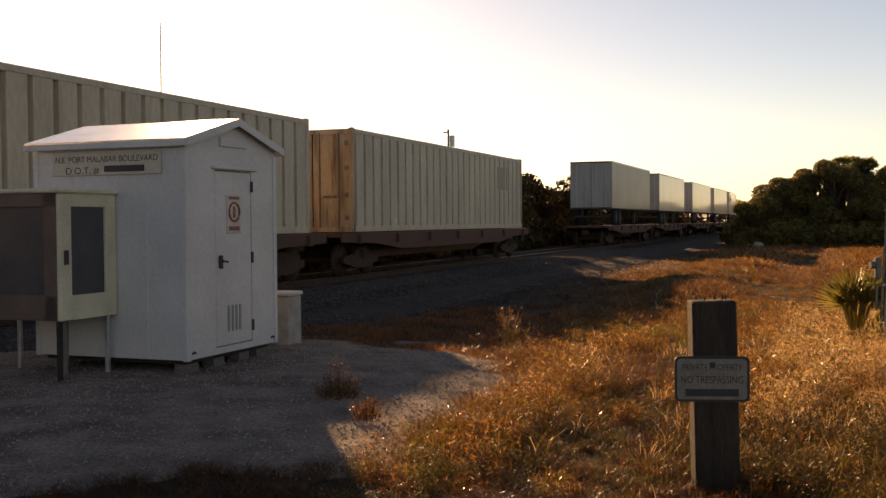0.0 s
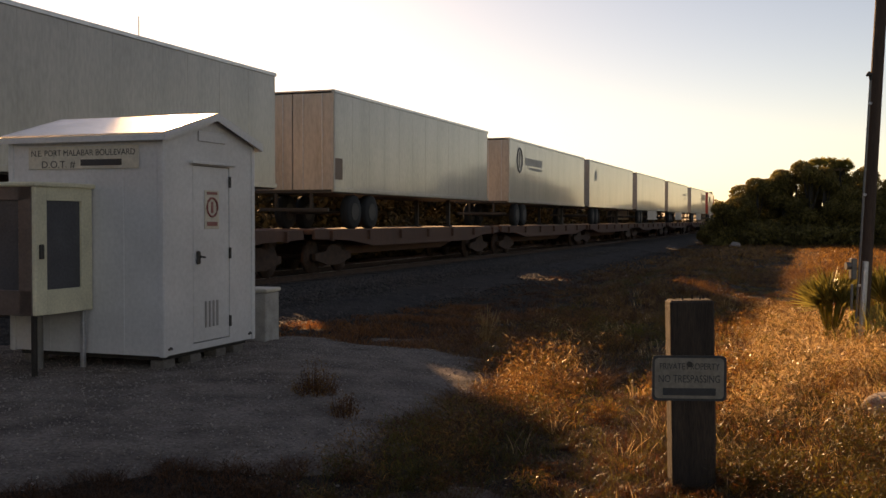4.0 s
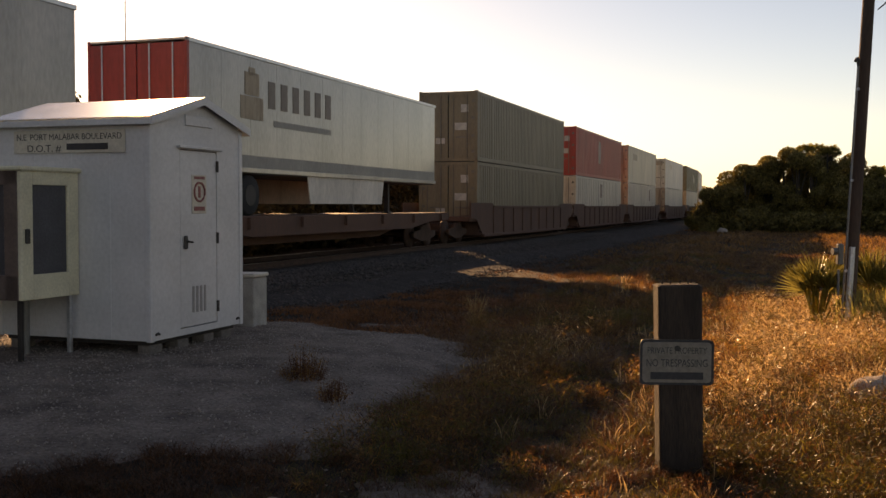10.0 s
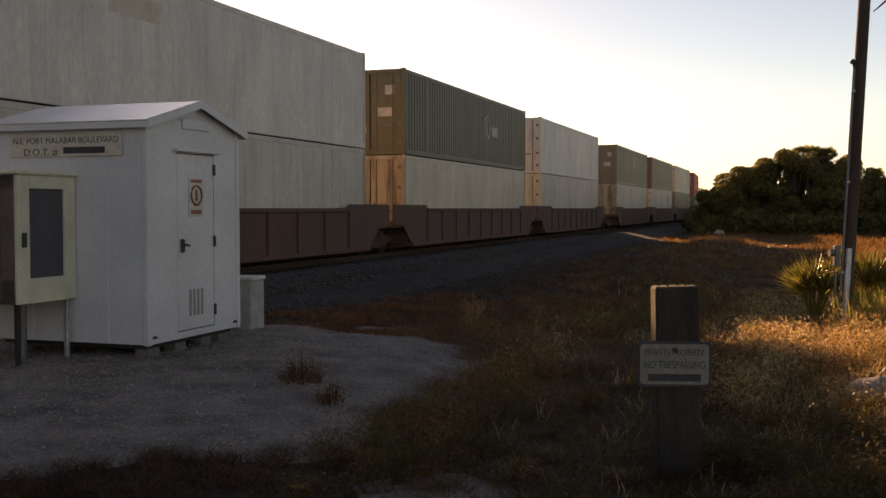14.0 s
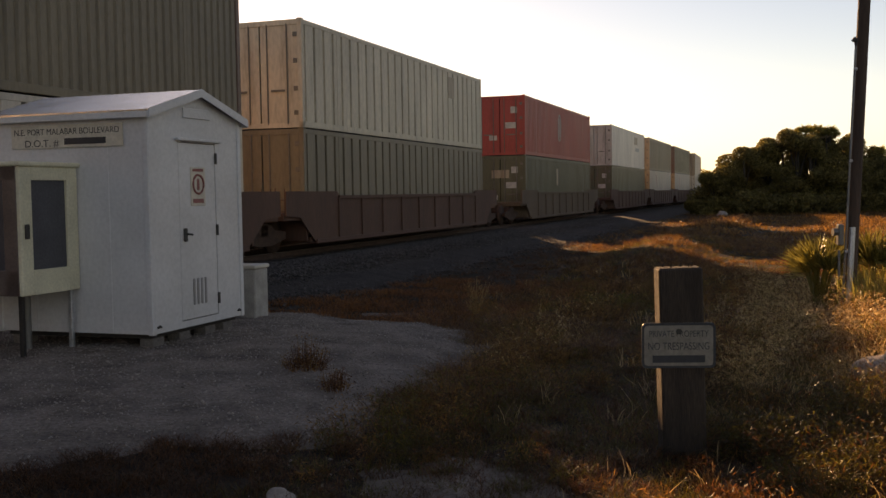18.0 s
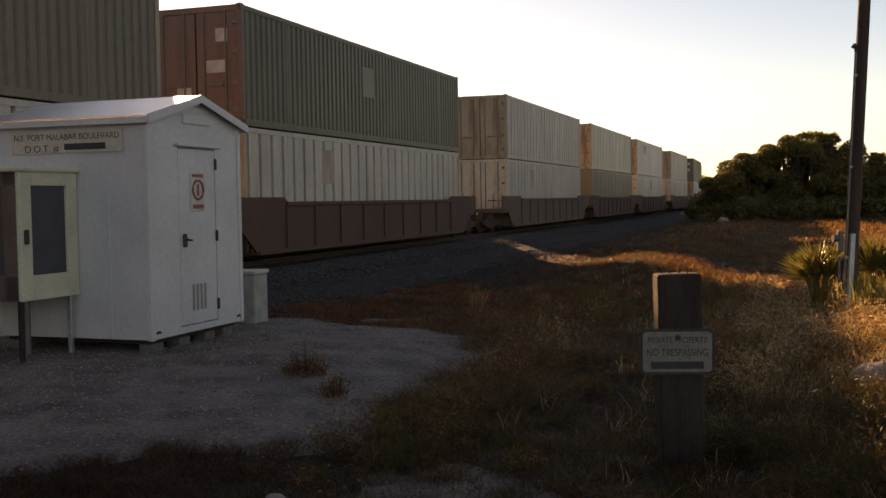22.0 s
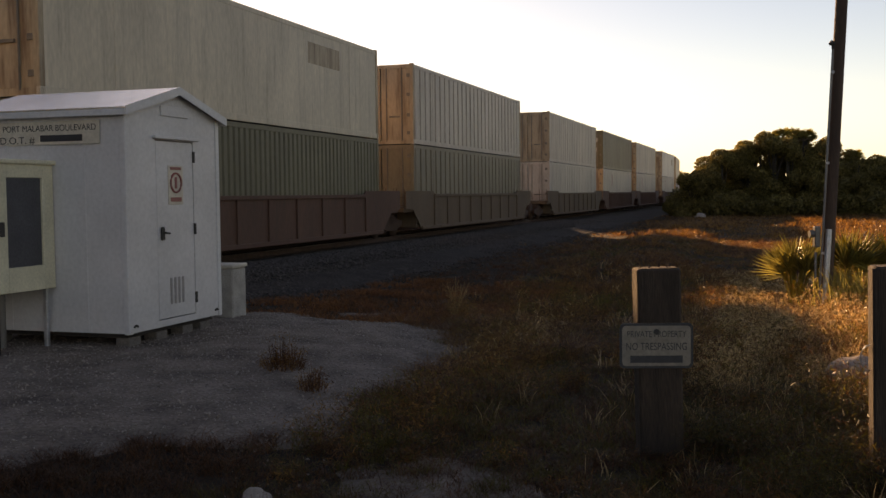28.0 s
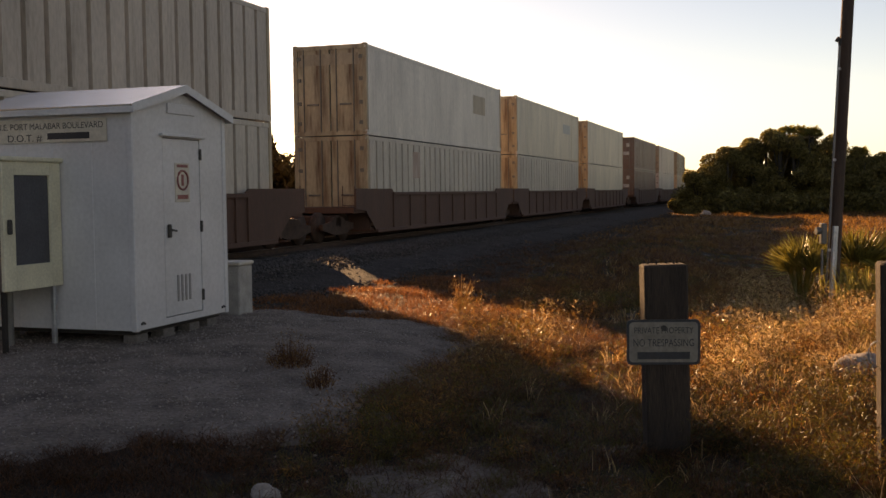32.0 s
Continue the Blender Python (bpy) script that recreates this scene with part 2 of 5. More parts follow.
SCRUB = material("scrub_leaf", (0.075, 0.058, 0.026), 0.8, vary=0.35, scale=0.5, fine=2, bump=0, translucent=0.12, random_tint=0.5, spec=0.2)
# near-black colour of the added core that blocks light through the brush
CORE_DARK = material("brush_core_dark", (0.035, 0.030, 0.014), 0.9, vary=0.5, scale=2, fine=12, bump=0.8, spec=0.1)
PALM = material("palm_leaf", (0.34, 0.29, 0.085), 0.35, vary=0.3, scale=1.5, fine=8, bump=0, translucent=0.66, random_tint=0.45)
DEAD_PALM = material("dead_palm_leaf", (0.36, 0.25, 0.13), 0.7, vary=0.3, bump=0, translucent=0.3, random_tint=0.3)
BARK = material("bark", (0.05, 0.038, 0.028), 0.95, vary=0.5, scale=6, bump=0.6)


# ---- mesh tools ----
class Geo:
    """Vertices and faces of one part."""

    def __init__(self):
        self.v, self.f = [], []

    def add(self, verts, faces):
        k = len(self.v)
        self.v += [tuple(p) for p in verts]
        self.f += [tuple(i + k for i in f) for f in faces]
        return self

    def box(self, x0, x1, y0, y1, z0, z1, c=0.0):
        """A box, its upright and long edges chamfered by c."""
        if not c:
            v = [(x, y, z) for z in (z0, z1) for x, y in ((x0, y0), (x1, y0), (x1, y1), (x0, y1))]
            return self.add(v, [(3, 2, 1, 0), (4, 5, 6, 7), (0, 1, 5, 4), (1, 2, 6, 5), (2, 3, 7, 6), (3, 0, 4, 7)])
        rings = []
        for z, inset in ((z0, c), (z0 + c, 0), (z1 - c, 0), (z1, c)):
            a, b, d, e = x0 + inset, x1 - inset, y0 + inset, y1 - inset
            rings += [(a + c, d, z), (b - c, d, z), (b, d + c, z), (b, e - c, z), (b - c, e, z), (a + c, e, z), (a, e - c, z), (a, d + c, z)]
        faces = [tuple(reversed(range(8))), tuple(range(24, 32))]
        for r in range(3):
            for i in range(8):
                j = (i + 1) % 8
                faces.append((8 * r + i, 8 * r + j, 8 * r + 8 + j, 8 * r + 8 + i))
        return self.add(rings, faces)

    def tube(self, points, radii, sides=8, cap=True):
        """A round tube through points."""
        rings, faces = [], []
        pts = [Vector(p) for p in points]
        for i, p in enumerate(pts):
            d = (pts[min(i + 1, len(pts) - 1)] - pts[max(i - 1, 0)]).normalized()
            u = d.cross(Vector((0, 0, 1)) if abs(d.z) < 0.9 else Vector((1, 0, 0))).normalized()
            w = d.cross(u)
            r = radii[i] if isinstance(radii, (list, tuple)) else radii
            rings += [p + (u * math.cos(a) + w * math.sin(a)) * r for a in (2 * math.pi * k / sides for k in range(sides))]
        for i in range(len(pts) - 1):
            for k in range(sides):
                j = (k + 1) % sides
                faces.append((i * sides + k, i * sides + j, i * sides + sides + j, i * sides + sides + k))
        if cap:
            faces += [tuple(range(sides)), tuple(reversed(range((len(pts) - 1) * sides, len(pts) * sides)))]
        return self.add(rings, faces)

    def prism(self, outline, axis, a, b):
        """An outline of pairs, drawn out from a to b along an axis (0, 1 or 2)."""
        def at(p, d):
            q = list(p)
            q.insert(axis, d)
            return tuple(q)
        n = len(outline)
        v = [at(p, a) for p in outline] + [at(p, b) for p in outline]
        return self.add(v, [tuple(range(n)), tuple(reversed(range(n, 2 * n)))] + [(i, i + n, (i + 1) % n + n, (i + 1) % n) for i in range(n)])

    def mesh(self, name, mat, smooth=False):
        me = bpy.data.meshes.new(name)
        me.from_pydata(self.v, [], self.f)
        bm = bmesh.new()
        bm.from_mesh(me)
        bmesh.ops.recalc_face_normals(bm, faces=bm.faces)
        bm.to_mesh(me)
        bm.free()
        me.materials.append(mat)
        if smooth:
            me.shade_smooth()
        return me


def part(name, geo, mat, parent, label="", smooth=False, at=None):
    me = geo if isinstance(geo, bpy.types.Mesh) else geo.mesh(name, mat, smooth)
    ob = new(name, me)
    ob.parent = parent
    if at is not None:
        ob.matrix_basis = at
    return tagged(ob, label=label) if label else ob


def thing(name, m, label, category, group="", data=None):
    ob = new(name, data)
    ob.matrix_basis = m
    return tagged(ob, label, category, group)


def setting(name, geo, mat, label, category="", smooth=False, m=None, kind="structure"):
    ob = new(name, geo if isinstance(geo, bpy.types.Mesh) else geo.mesh(name, mat, smooth))
    if m is not None:
        ob.matrix_basis = m
    return tagged(ob, label, category or name, kind=kind)


def big_mesh(name, verts, faces, mat):
    """A large mesh from arrays; faces all with the same number of corners."""
    verts, faces = np.asarray(verts, np.float32), np.asarray(faces, np.int32)
    me = bpy.data.meshes.new(name)
    me.vertices.add(len(verts))
    me.vertices.foreach_set("co", verts.ravel())
    k = faces.shape[1]
    me.loops.add(faces.size)
    me.loops.foreach_set("vertex_index", faces.ravel())
    me.polygons.add(len(faces))
    me.polygons.foreach_set("loop_start", np.arange(0, faces.size, k, dtype=np.int32))
    me.polygons.foreach_set("loop_total", np.full(len(faces), k, np.int32))
    me.update(calc_edges=True)
    me.materials.append(mat)
    return me


# ---- ground ----
def bumps(x, y):
    return 0.035 * noise.noise((x * 0.35, y * 0.35, 1.0)) + 0.02 * noise.noise((x * 1.1, y * 1.1, 5.0))


def pad_height(x, y):
    """The raised pad of crushed shell round the hut."""
    px, py = x + 3.3, y - 10.2
    a = math.atan2(py, px)
    edge = 4.05 + 0.3 * math.sin(2 * a + 0.6) + 0.16 * math.sin(5 * a) + 0.5 * noise.noise((x * 0.9, y * 0.9, 6.0)) + 0.25 * noise.noise((x * 2.6, y * 2.6, 8.0))
    d = math.hypot(px, py * 0.93) / edge
    return 0.15 * (1 - d ** 4) if d < 1.2 else -0.15


def smooth(v):
    v = max(0.0, min(1.0, v))
    return v * v * (3 - 2 * v)


def ground_height(x, y):
    """Level round the camera and the hut; lower beyond, with a swale and a low ridge beside the raised track."""
    near = max(0.0, 1 - max(0.0, math.hypot(x, y) - 40) / 40)
    n = x * TN.x + y * TN.y
    s = x * TD.x + y * TD.y
    low = -0.30 * smooth((s - 9) / 13) * max(0.0, min(1.0, (10.8 - n) / 2.2))
    swale = -0.06 * smooth((s - 11) / 4) * math.exp(-((n - 5.7) / 1.2) ** 2)
    rise = smooth((s - 19) / 9) * max(0.0, min(1.0, (75 - s) / 25))
    ridge = 3.7 + 0.8 * noise.noise((s * 0.09, 2, 7))
    bank = 0.40 * rise * math.exp(-((n - ridge) / 1.5) ** 2) * (0.85 + 0.7 * noise.noise((s * 0.17, n * 0.3, 11)))
    return bumps(x, y) * near - 0.05 * max(0.0, min(1.0, (n - 7) / 3)) * near + low + swale + bank


def build_ground():
    axis_x = list(np.r_[np.linspace(-3000, -80, 6), np.linspace(-60, -12, 14), np.linspace(-10, 14, 61), np.linspace(14.6, 30, 26), np.linspace(32, 80, 16), np.linspace(120, 3000, 6)])
    axis_y = list(np.r_[np.linspace(-3000, -60, 6), np.linspace(-40, 2, 10), np.linspace(3, 26, 60), np.linspace(26.8, 60, 42), np.linspace(62, 140, 28), np.linspace(180, 4000, 6)])
    v = [(x, y, ground_height(x, y)) for y in axis_y for x in axis_x]
    w = len(axis_x)
    f = [(j * w + i, j * w + i + 1, j * w + w + i + 1, j * w + w + i) for j in range(len(axis_y) - 1) for i in range(w - 1)]
    me = big_mesh("ground", v, f, SOIL)
    me.shade_smooth()
    setting("ground", me, SOIL, "dry brown soil with thin grass beside the railway", "ground")
    # shell pad
    v, f = [], []
    nx, ny = 90, 80
    for j in range(ny):
        for i in range(nx):
            x, y = -9.0 + 10.2 * i / (nx - 1), 5.2 + 10.4 * j / (ny - 1)
            v.append((x, y, pad_height(x, y) + bumps(x, y) + 0.018 * noise.noise((x * 4, y * 4, 9))))
    f = [(j * nx + i, j * nx + i + 1, j * nx + nx + i + 1, j * nx + nx + i) for j in range(ny - 1) for i in range(nx - 1)]
    me = big_mesh("gravel_pad", v, f, SHELL)
    me.shade_smooth()
    setting("gravel_pad", me, SHELL, "raised pad of pale crushed shell gravel under the signal hut", "pavement")


def build_sand():
    """A thin pale patch of shell sand on the foot path."""
    v, nx, ny = [], 40, 40
    for j in range(ny):
        for i in range(nx):
            x, y = -1.0 + 2.6 * i / (nx - 1), 4.4 + 2.6 * j / (ny - 1)
            d = math.hypot((x - 0.25) / 0.62, (y - 5.75) / 0.62) + 0.55 * noise.noise((x * 2.2, y * 2.2, 12.0))
            v.append((x, y, ground_height(x, y) + 0.02 * (1 - d * d) + 0.008 * noise.noise((x * 7, y * 7, 2))))
    f = [(j * nx + i, j * nx + i + 1, j * nx + nx + i + 1, j * nx + nx + i) for j in range(ny - 1) for i in range(nx - 1)]
    setting("sand_patch", big_mesh("sand_patch", v, f, SHELL), SHELL, "thin pale patch of shell sand on the foot path", "ground", m=pose(0, 0, -0.004))


def build_track():
    """Ballast bed, ties and two rails, straight and then curving away."""
    stations = [-800, -400, -200, -120, -60, -20] + list(range(0, 60, 2)) + list(range(60, 120, 5)) + list(range(120, 420, 8))
    offs = [(-6.0, -0.12), (-5.3, 0.02), (-4.2, 0.05), (-3.0, 0.0), (-1.9, RAIL_Z - 0.17), (1.9, RAIL_Z - 0.17), (3.2, -0.05), (5.0, -0.15)]
    v, f = [], []
    for s in stations:
        for n, z in offs:
            p, _ = on_track(s, n - (0.5 * noise.noise((s * 0.21, 5, 3)) if n < -5 else 0))
            v.append((p.x, p.y, z + 0.03 * noise.noise((s * 0.5, n, 3)) + (ground_height(p.x, p.y) if n < -4 else 0)))
    k = len(offs)
    for i in range(len(stations) - 1):
        f += [(i * k + j, i * k + k + j, i * k + k + j + 1, i * k + j + 1) for j in range(k - 1)]
    setting("ballast_bed", big_mesh("ballast_bed", v, f, BALLAST), BALLAST, "dark grey crushed stone ballast under the track", "ground")
    track = thing("railway_track", Matrix(), "steel railway track on wooden ties in dark ballast", "railway track")
    for side in (-0.755, 0.755):
        prof = [(-0.07, -0.17), (0.07, -0.17), (0.07, -0.15), (0.012, -0.13), (0.012, -0.045), (0.037, -0.035), (0.037, -0.004), (0.028, 0.0), (-0.028, 0.0), (-0.037, -0.004), (-0.037, -0.035), (-0.012, -0.045), (-0.012, -0.13), (-0.07, -0.15)]
        g = Geo()
        verts = []
        for s in stations:
            for a, b in prof:
                p, _ = on_track(s, side + a)
                verts.append((p.x, p.y, RAIL_Z + b))
        m = len(prof)
        g.add(verts, [(i * m + j, i * m + (j + 1) % m, i * m + m + (j + 1) % m, i * m + m + j) for i in range(len(stations) - 1) for j in range(m)])
        rail = part("rail", g, RUSTY, track, "rusty steel rail with a worn head")
        top = Geo()
        top.add([(*on_track(s, side + a)[0].xy, RAIL_Z + b) for s in stations for a, b in ((-0.024, 0.0), (-0.024, 0.003), (0.024, 0.003), (0.024, 0.0))],
                [(i * 4 + j, i * 4 + j + 1, i * 4 + 5 + j, i * 4 + 4 + j) for i in range(len(stations) - 1) for j in range(3)])
        part("running_face", top, RAIL_STEEL, rail, "shiny strip worn by wheels")
    tie = Geo().box(-0.11, 0.11, -1.3, 1.3, -0.17, 0.0, 0.012).mesh("tie", TIES)
    rng = random.Random(4)
    for i in range(150):
        p, h = on_track(-12 + i * 0.56)
        part("tie", tie, TIES, track, at=pose(p.x, p.y, RAIL_Z - 0.16 + rng.uniform(-0.012, 0.012), 0, 0, h + rng.uniform(-1, 1)))


build_ground()
build_sand()
build_track()

# ---- railway vehicles ----
MESHES = {}


def shared(key, make, mat, smooth=False):
    k = (*key, mat.name)
    if k not in MESHES:
        MESHES[k] = make().mesh(str(key[0]), mat, smooth)
    return MESHES[k]


LEN, WID, TALL = 16.65, 2.59, 2.9


def side_sheet(style, length, z0, z1):
    """One long wall: ribbed sheet, standing on y = 0 and looking towards -y."""
    g = Geo()
    if style == "smooth":
        n, seam = 12, 0.006
        for i in range(n):
            a, b = -length / 2 + length * i / n, -length / 2 + length * (i + 1) / n
            g.add([(a + 0.008, 0, z0), (b - 0.008, 0, z0), (b - 0.008, 0, z1), (a + 0.008, 0, z1)], [(0, 1, 2, 3)])
            g.add([(b - 0.008, 0, z0), (b, seam, z0), (b, seam, z1), (b - 0.008, 0, z1)], [(0, 1, 2, 3)])
            g.add([(a, seam, z0), (a + 0.008, 0, z0), (a + 0.008, 0, z1), (a, seam, z1)], [(0, 1, 2, 3)])
        return g
    pitch, depth = (0.60, 0.12) if style == "ribbed" else (0.27, 0.045)
    n = int(length / pitch)
    pitch = length / n
    line = []
    for i in range(n):
        x = -length / 2 + i * pitch
        if style == "ribbed":
            line += [(x, depth), (x + 0.095, depth), (x + 0.115, 0), (x + pitch - 0.02, 0)]
        else:
            line += [(x, depth), (x + 0.05, depth), (x + 0.085, 0), (x + pitch - 0.035, 0)]
    line.append((length / 2, depth))
    v = [(x, y, z0) for x, y in line] + [(x, y, z1) for x, y in line]
    m = len(line)
    return g.add(v, [(i, i + 1, m + i + 1, m + i) for i in range(m - 1)])


def oval(sx, sz):
    """A painted ring with an upright bar in it."""
    ring = [(sx / 2 * math.cos(a), 0, sz / 2 * math.sin(a)) for a in (k * math.pi / 12 for k in range(25))]
    return Geo().tube(ring, 0.045, 4, False).tube([(0, 0, -sz * 0.34), (0, 0, sz * 0.34)], 0.03, 4)


def container(mat, style="ribbed", end=None, mark=None, label="", tall=TALL, length=LEN):
    """A freight container, its middle at the origin, standing on z = 0."""
    end = end or mat
    ob = thing("container", Matrix(), label, "freight container", "containers on the train")
    h, w = length / 2, WID / 2
    inner = length - 0.3
    sheet = shared(("side_wall", style, length, tall), lambda: side_sheet(style, inner, 0.16, tall - 0.12), mat)
    part("side_wall", sheet, mat, ob, at=pose(0, -w + 0.02, 0))
    part("side_wall", sheet, mat, ob, at=pose(0, w - 0.02, 0, 0, 0, 180))
    rail_b = shared(("bottom_rail", length), lambda: Geo().box(-h, h, -0.05, 0.05, 0, 0.17, 0.01), mat)
    rail_t = shared(("top_rail", length), lambda: Geo().box(-h, h, -0.04, 0.04, -0.13, 0, 0.01), mat)
    for y in (-w + 0.05, w - 0.05):
        part("bottom_rail", rail_b, mat, ob, at=pose(0, y, 0))
        part("top_rail", rail_t, mat, ob, at=pose(0, y, tall))
    part("roof", shared(("roof", length, tall), lambda: Geo().box(-h + 0.03, h - 0.03, -w + 0.06, w - 0.06, -0.06, -0.012), mat), mat, ob, at=pose(0, 0, tall))
    part("floor", shared(("floor", length), lambda: Geo().box(-h + 0.03, h - 0.03, -w + 0.1, w - 0.1, 0.03, 0.12), STEEL_DARK), STEEL_DARK, ob)
    post = shared(("corner_post", tall), lambda: Geo().box(-0.075, 0.075, -0.075, 0.075, 0, tall + 0.03, 0.015), end)
    for x in (-h + 0.075, h - 0.075):
        for y in (-w + 0.075, w - 0.075):
            part("corner_post", post, end, ob, at=pose(x, y, 0))
    if style != "ribbed" or length > 13:
        stack = shared(("stacking_post", tall), lambda: Geo().box(-0.06, 0.06, -0.02, 0.02, 0.1, tall - 0.06, 0.008), mat)
        for x in (-6.0, 6.0):
            for y in (-w + 0.028, w - 0.028):
                part("stacking_post", stack, mat, ob, at=pose(x, y, 0))
    # doors on the leading end, plain sheet on the other
    leaf = shared(("door", tall), lambda: Geo().box(-0.02, 0.02, 0.02, w - 0.16, 0.14, tall - 0.14, 0.008), end)
    rod = shared(("lock_rod", tall), lambda: Geo().tube([(0, 0, 0.1), (0, 0, tall - 0.1)], 0.022, 6), ROD)
    lever = shared(("door_lever",), lambda: Geo().box(-0.02, 0.02, -0.2, 0.2, -0.03, 0.03), ROD)
    hinge = shared(("hinge",), lambda: Geo().box(-0.035, 0.02, -0.07, 0.07, -0.06, 0.06, 0.01), ROD)
    for turn, side in ((0, 1), (180, -1)):
        door = part("door", leaf, end, ob, at=pose(-h + 0.06, 0, 0) if side > 0 else pose(-h + 0.06, -(w - 0.14), 0))
        for y in (0.32, 0.92):
            part("lock_rod", rod, ROD, door, at=pose(-0.045, y, 0))
        part("door_lever", lever, ROD, door, at=pose(-0.06, 0.6, 1.0))
        for z in (0.4, 1.05, 1.8, 2.5):
            part("hinge", hinge, ROD, door, at=pose(-0.03, w - 0.2 if side > 0 else 0.06, z))
    part("door_header", shared(("door_header",), lambda: Geo().box(-0.05, 0.05, -w + 0.15, w - 0.15, -0.14, 0), end), end, ob, at=pose(-h + 0.06, 0, tall))
    part("door_sill", shared(("door_sill",), lambda: Geo().box(-0.05, 0.05, -w + 0.15, w - 0.15, 0, 0.14), end), end, ob, at=pose(-h + 0.06, 0, 0))
    if style == "fine":
        for y, z, sy, sz in ((-0.72, 2.2, 0.16, 0.16), (-0.55, 1.45, 0.26, 0.15), (0.35, 0.85, 0.2, 0.12)):
            part("door_label", shared(("door_label", sy), lambda: Geo().box(-0.004, 0.004, -sy, sy, -sz, sz), OVAL_WHITE), OVAL_WHITE, ob, "faded white label on the door", at=pose(-h + 0.03, y, z))
    part("end_wall", shared(("end_wall", tall), lambda: Geo().box(-0.02, 0.02, -w + 0.15, w - 0.15, 0.0, tall - 0.01), mat), mat, ob, at=pose(h - 0.05, 0, 0))
    if mark:
        for x, z, sx, sz, ink in mark:
            if x is None:        # a band over the doors
                part("marking", Geo().box(-0.004, 0.004, -sx / 2, sx / 2, -sz / 2, sz / 2), ink, ob, "painted band over the doors", at=pose(-h + 0.034, 0, z))
            elif ink is OVAL_WHITE:
                part("marking", oval(sx, sz), ink, ob, "white painted oval ring", at=pose(x, -w + 0.03, z))
            else:
                part("marking", Geo().box(-sx / 2, sx / 2, -0.004, 0.004, -sz / 2, sz / 2), ink, ob, "painted marking without words", at=pose(x, -w + 0.018, z))
    return ob


WHEEL_R = 0.46


def wheelset_geo():
    g = Geo()
    for y in (-0.755, 0.755):
        g.tube([(0, y - 0.06, 0), (0, y + 0.06, 0)], WHEEL_R, 20)
    return g.tube([(0, -1.0, 0), (0, 1.0, 0)], 0.08, 8)


def add_truck(ob, x):
    """A two-axle truck under a car."""
    frame_mesh = shared(("truck_frame",), lambda: Geo().prism([(-1.15, 0.38), (-0.7, 0.30), (-0.35, 0.22), (0.35, 0.22), (0.7, 0.30), (1.15, 0.38), (1.15, 0.56), (0.5, 0.62), (0.35, 0.75), (-0.35, 0.75), (-0.5, 0.62), (-1.15, 0.56)], 1, -0.05, 0.05), RUSTY)
    for y in (-1.0, 1.0):
        part("truck_frame", frame_mesh, RUSTY, ob, at=pose(x, y, 0))
    axle = shared(("wheelset",), wheelset_geo, RUSTY, True)
    for dx in (-0.89, 0.89):
        part("wheelset", axle, RUSTY, ob, at=pose(x + dx, 0, WHEEL_R))
    part("bolster", shared(("bolster",), lambda: Geo().box(-0.2, 0.2, -1.05, 1.05, 0.45, 0.8, 0.02), RUSTY), RUSTY, ob, at=pose(x, 0, 0))


def well_car(mat, label, last=False, close=False):
    """One well of a stack car; the container stands 0.4 above the rails."""
    ob = thing("well_car", Matrix(), label, "railcar", "well cars of the train")
    half = 8.6
    out = [(-half - 1.2, 1.32), (-half - 1.2, 0.98), (-half - 0.4, 0.92), (-half + 0.5, 0.24), (half - 0.5, 0.24), (half + 0.4, 0.92), (half + 1.2, 0.98), (half + 1.2, 1.32), (half + 1.2, 1.62), (half - 1.9, 1.62), (half - 2.1, 1.50), (-half + 2.1, 1.50), (-half + 1.9, 1.62), (-half - 1.2, 1.62)]
    side = shared(("side_sill",), lambda: Geo().prism(out, 1, -0.02, 0.02), mat)
    chord = shared(("top_chord",), lambda: Geo().box(-half + 2.0, half - 2.0, -0.06, 0.06, 1.40, 1.505, 0.01), mat)
    low = shared(("bottom_chord",), lambda: Geo().box(-half + 0.5, half - 0.5, -0.06, 0.06, 0.20, 0.32, 0.01), mat)
    rib = shared(("side_post",), lambda: Geo().box(-0.04, 0.04, -0.035, 0.035, 0.3, 1.45), mat)
    for y in (-1.47, 1.47):
        part("side_sill", side, mat, ob, at=pose(0, y, 0))
        part("top_chord", chord, mat, ob, at=pose(0, y * 1.01, 0))
        part("bottom_chord", low, mat, ob, at=pose(0, y * 1.01, 0))
        for i in range(23 if close else 9):
            part("side_post", rib, mat, ob, at=pose(-6.6 + (0.6 if close else 1.65) * i, y * 1.02, 0))
    part("well_floor", shared(("well_floor",), lambda: Geo().box(-half + 0.3, half - 0.3, -1.42, 1.42, 0.26, 0.38), mat), mat, ob)
    for x in (-1, 1):
        part("end_deck", shared(("end_deck",), lambda: Geo().box(-0.85, 0.85, -1.42, 1.42, 0.85, 1.05, 0.02), mat), mat, ob, at=pose(x * (half + 0.35), 0, 0))
        part("bulkhead", shared(("bulkhead",), lambda: Geo().box(-0.04, 0.04, -1.42, 1.42, 0.3, 1.05), mat), mat, ob, at=pose(x * (half - 0.12), 0, 0))
        step = shared(("ladder",), lambda: Geo().tube([(0, -0.2, 0), (0, -0.2, 0.8)], 0.015, 5).tube([(0, 0.2, 0), (0, 0.2, 0.8)], 0.015, 5).tube([(0, -0.2, 0.2), (0, 0.2, 0.2)], 0.012, 5).tube([(0, -0.2, 0.5), (0, 0.2, 0.5)], 0.012, 5), mat)
        part("ladder", step, mat, ob, at=pose(x * (half + 1.1), -1.2, 0.9))
    add_truck(ob, -half - 1.55)
    if last:
        add_truck(ob, half + 1.35)
    return ob


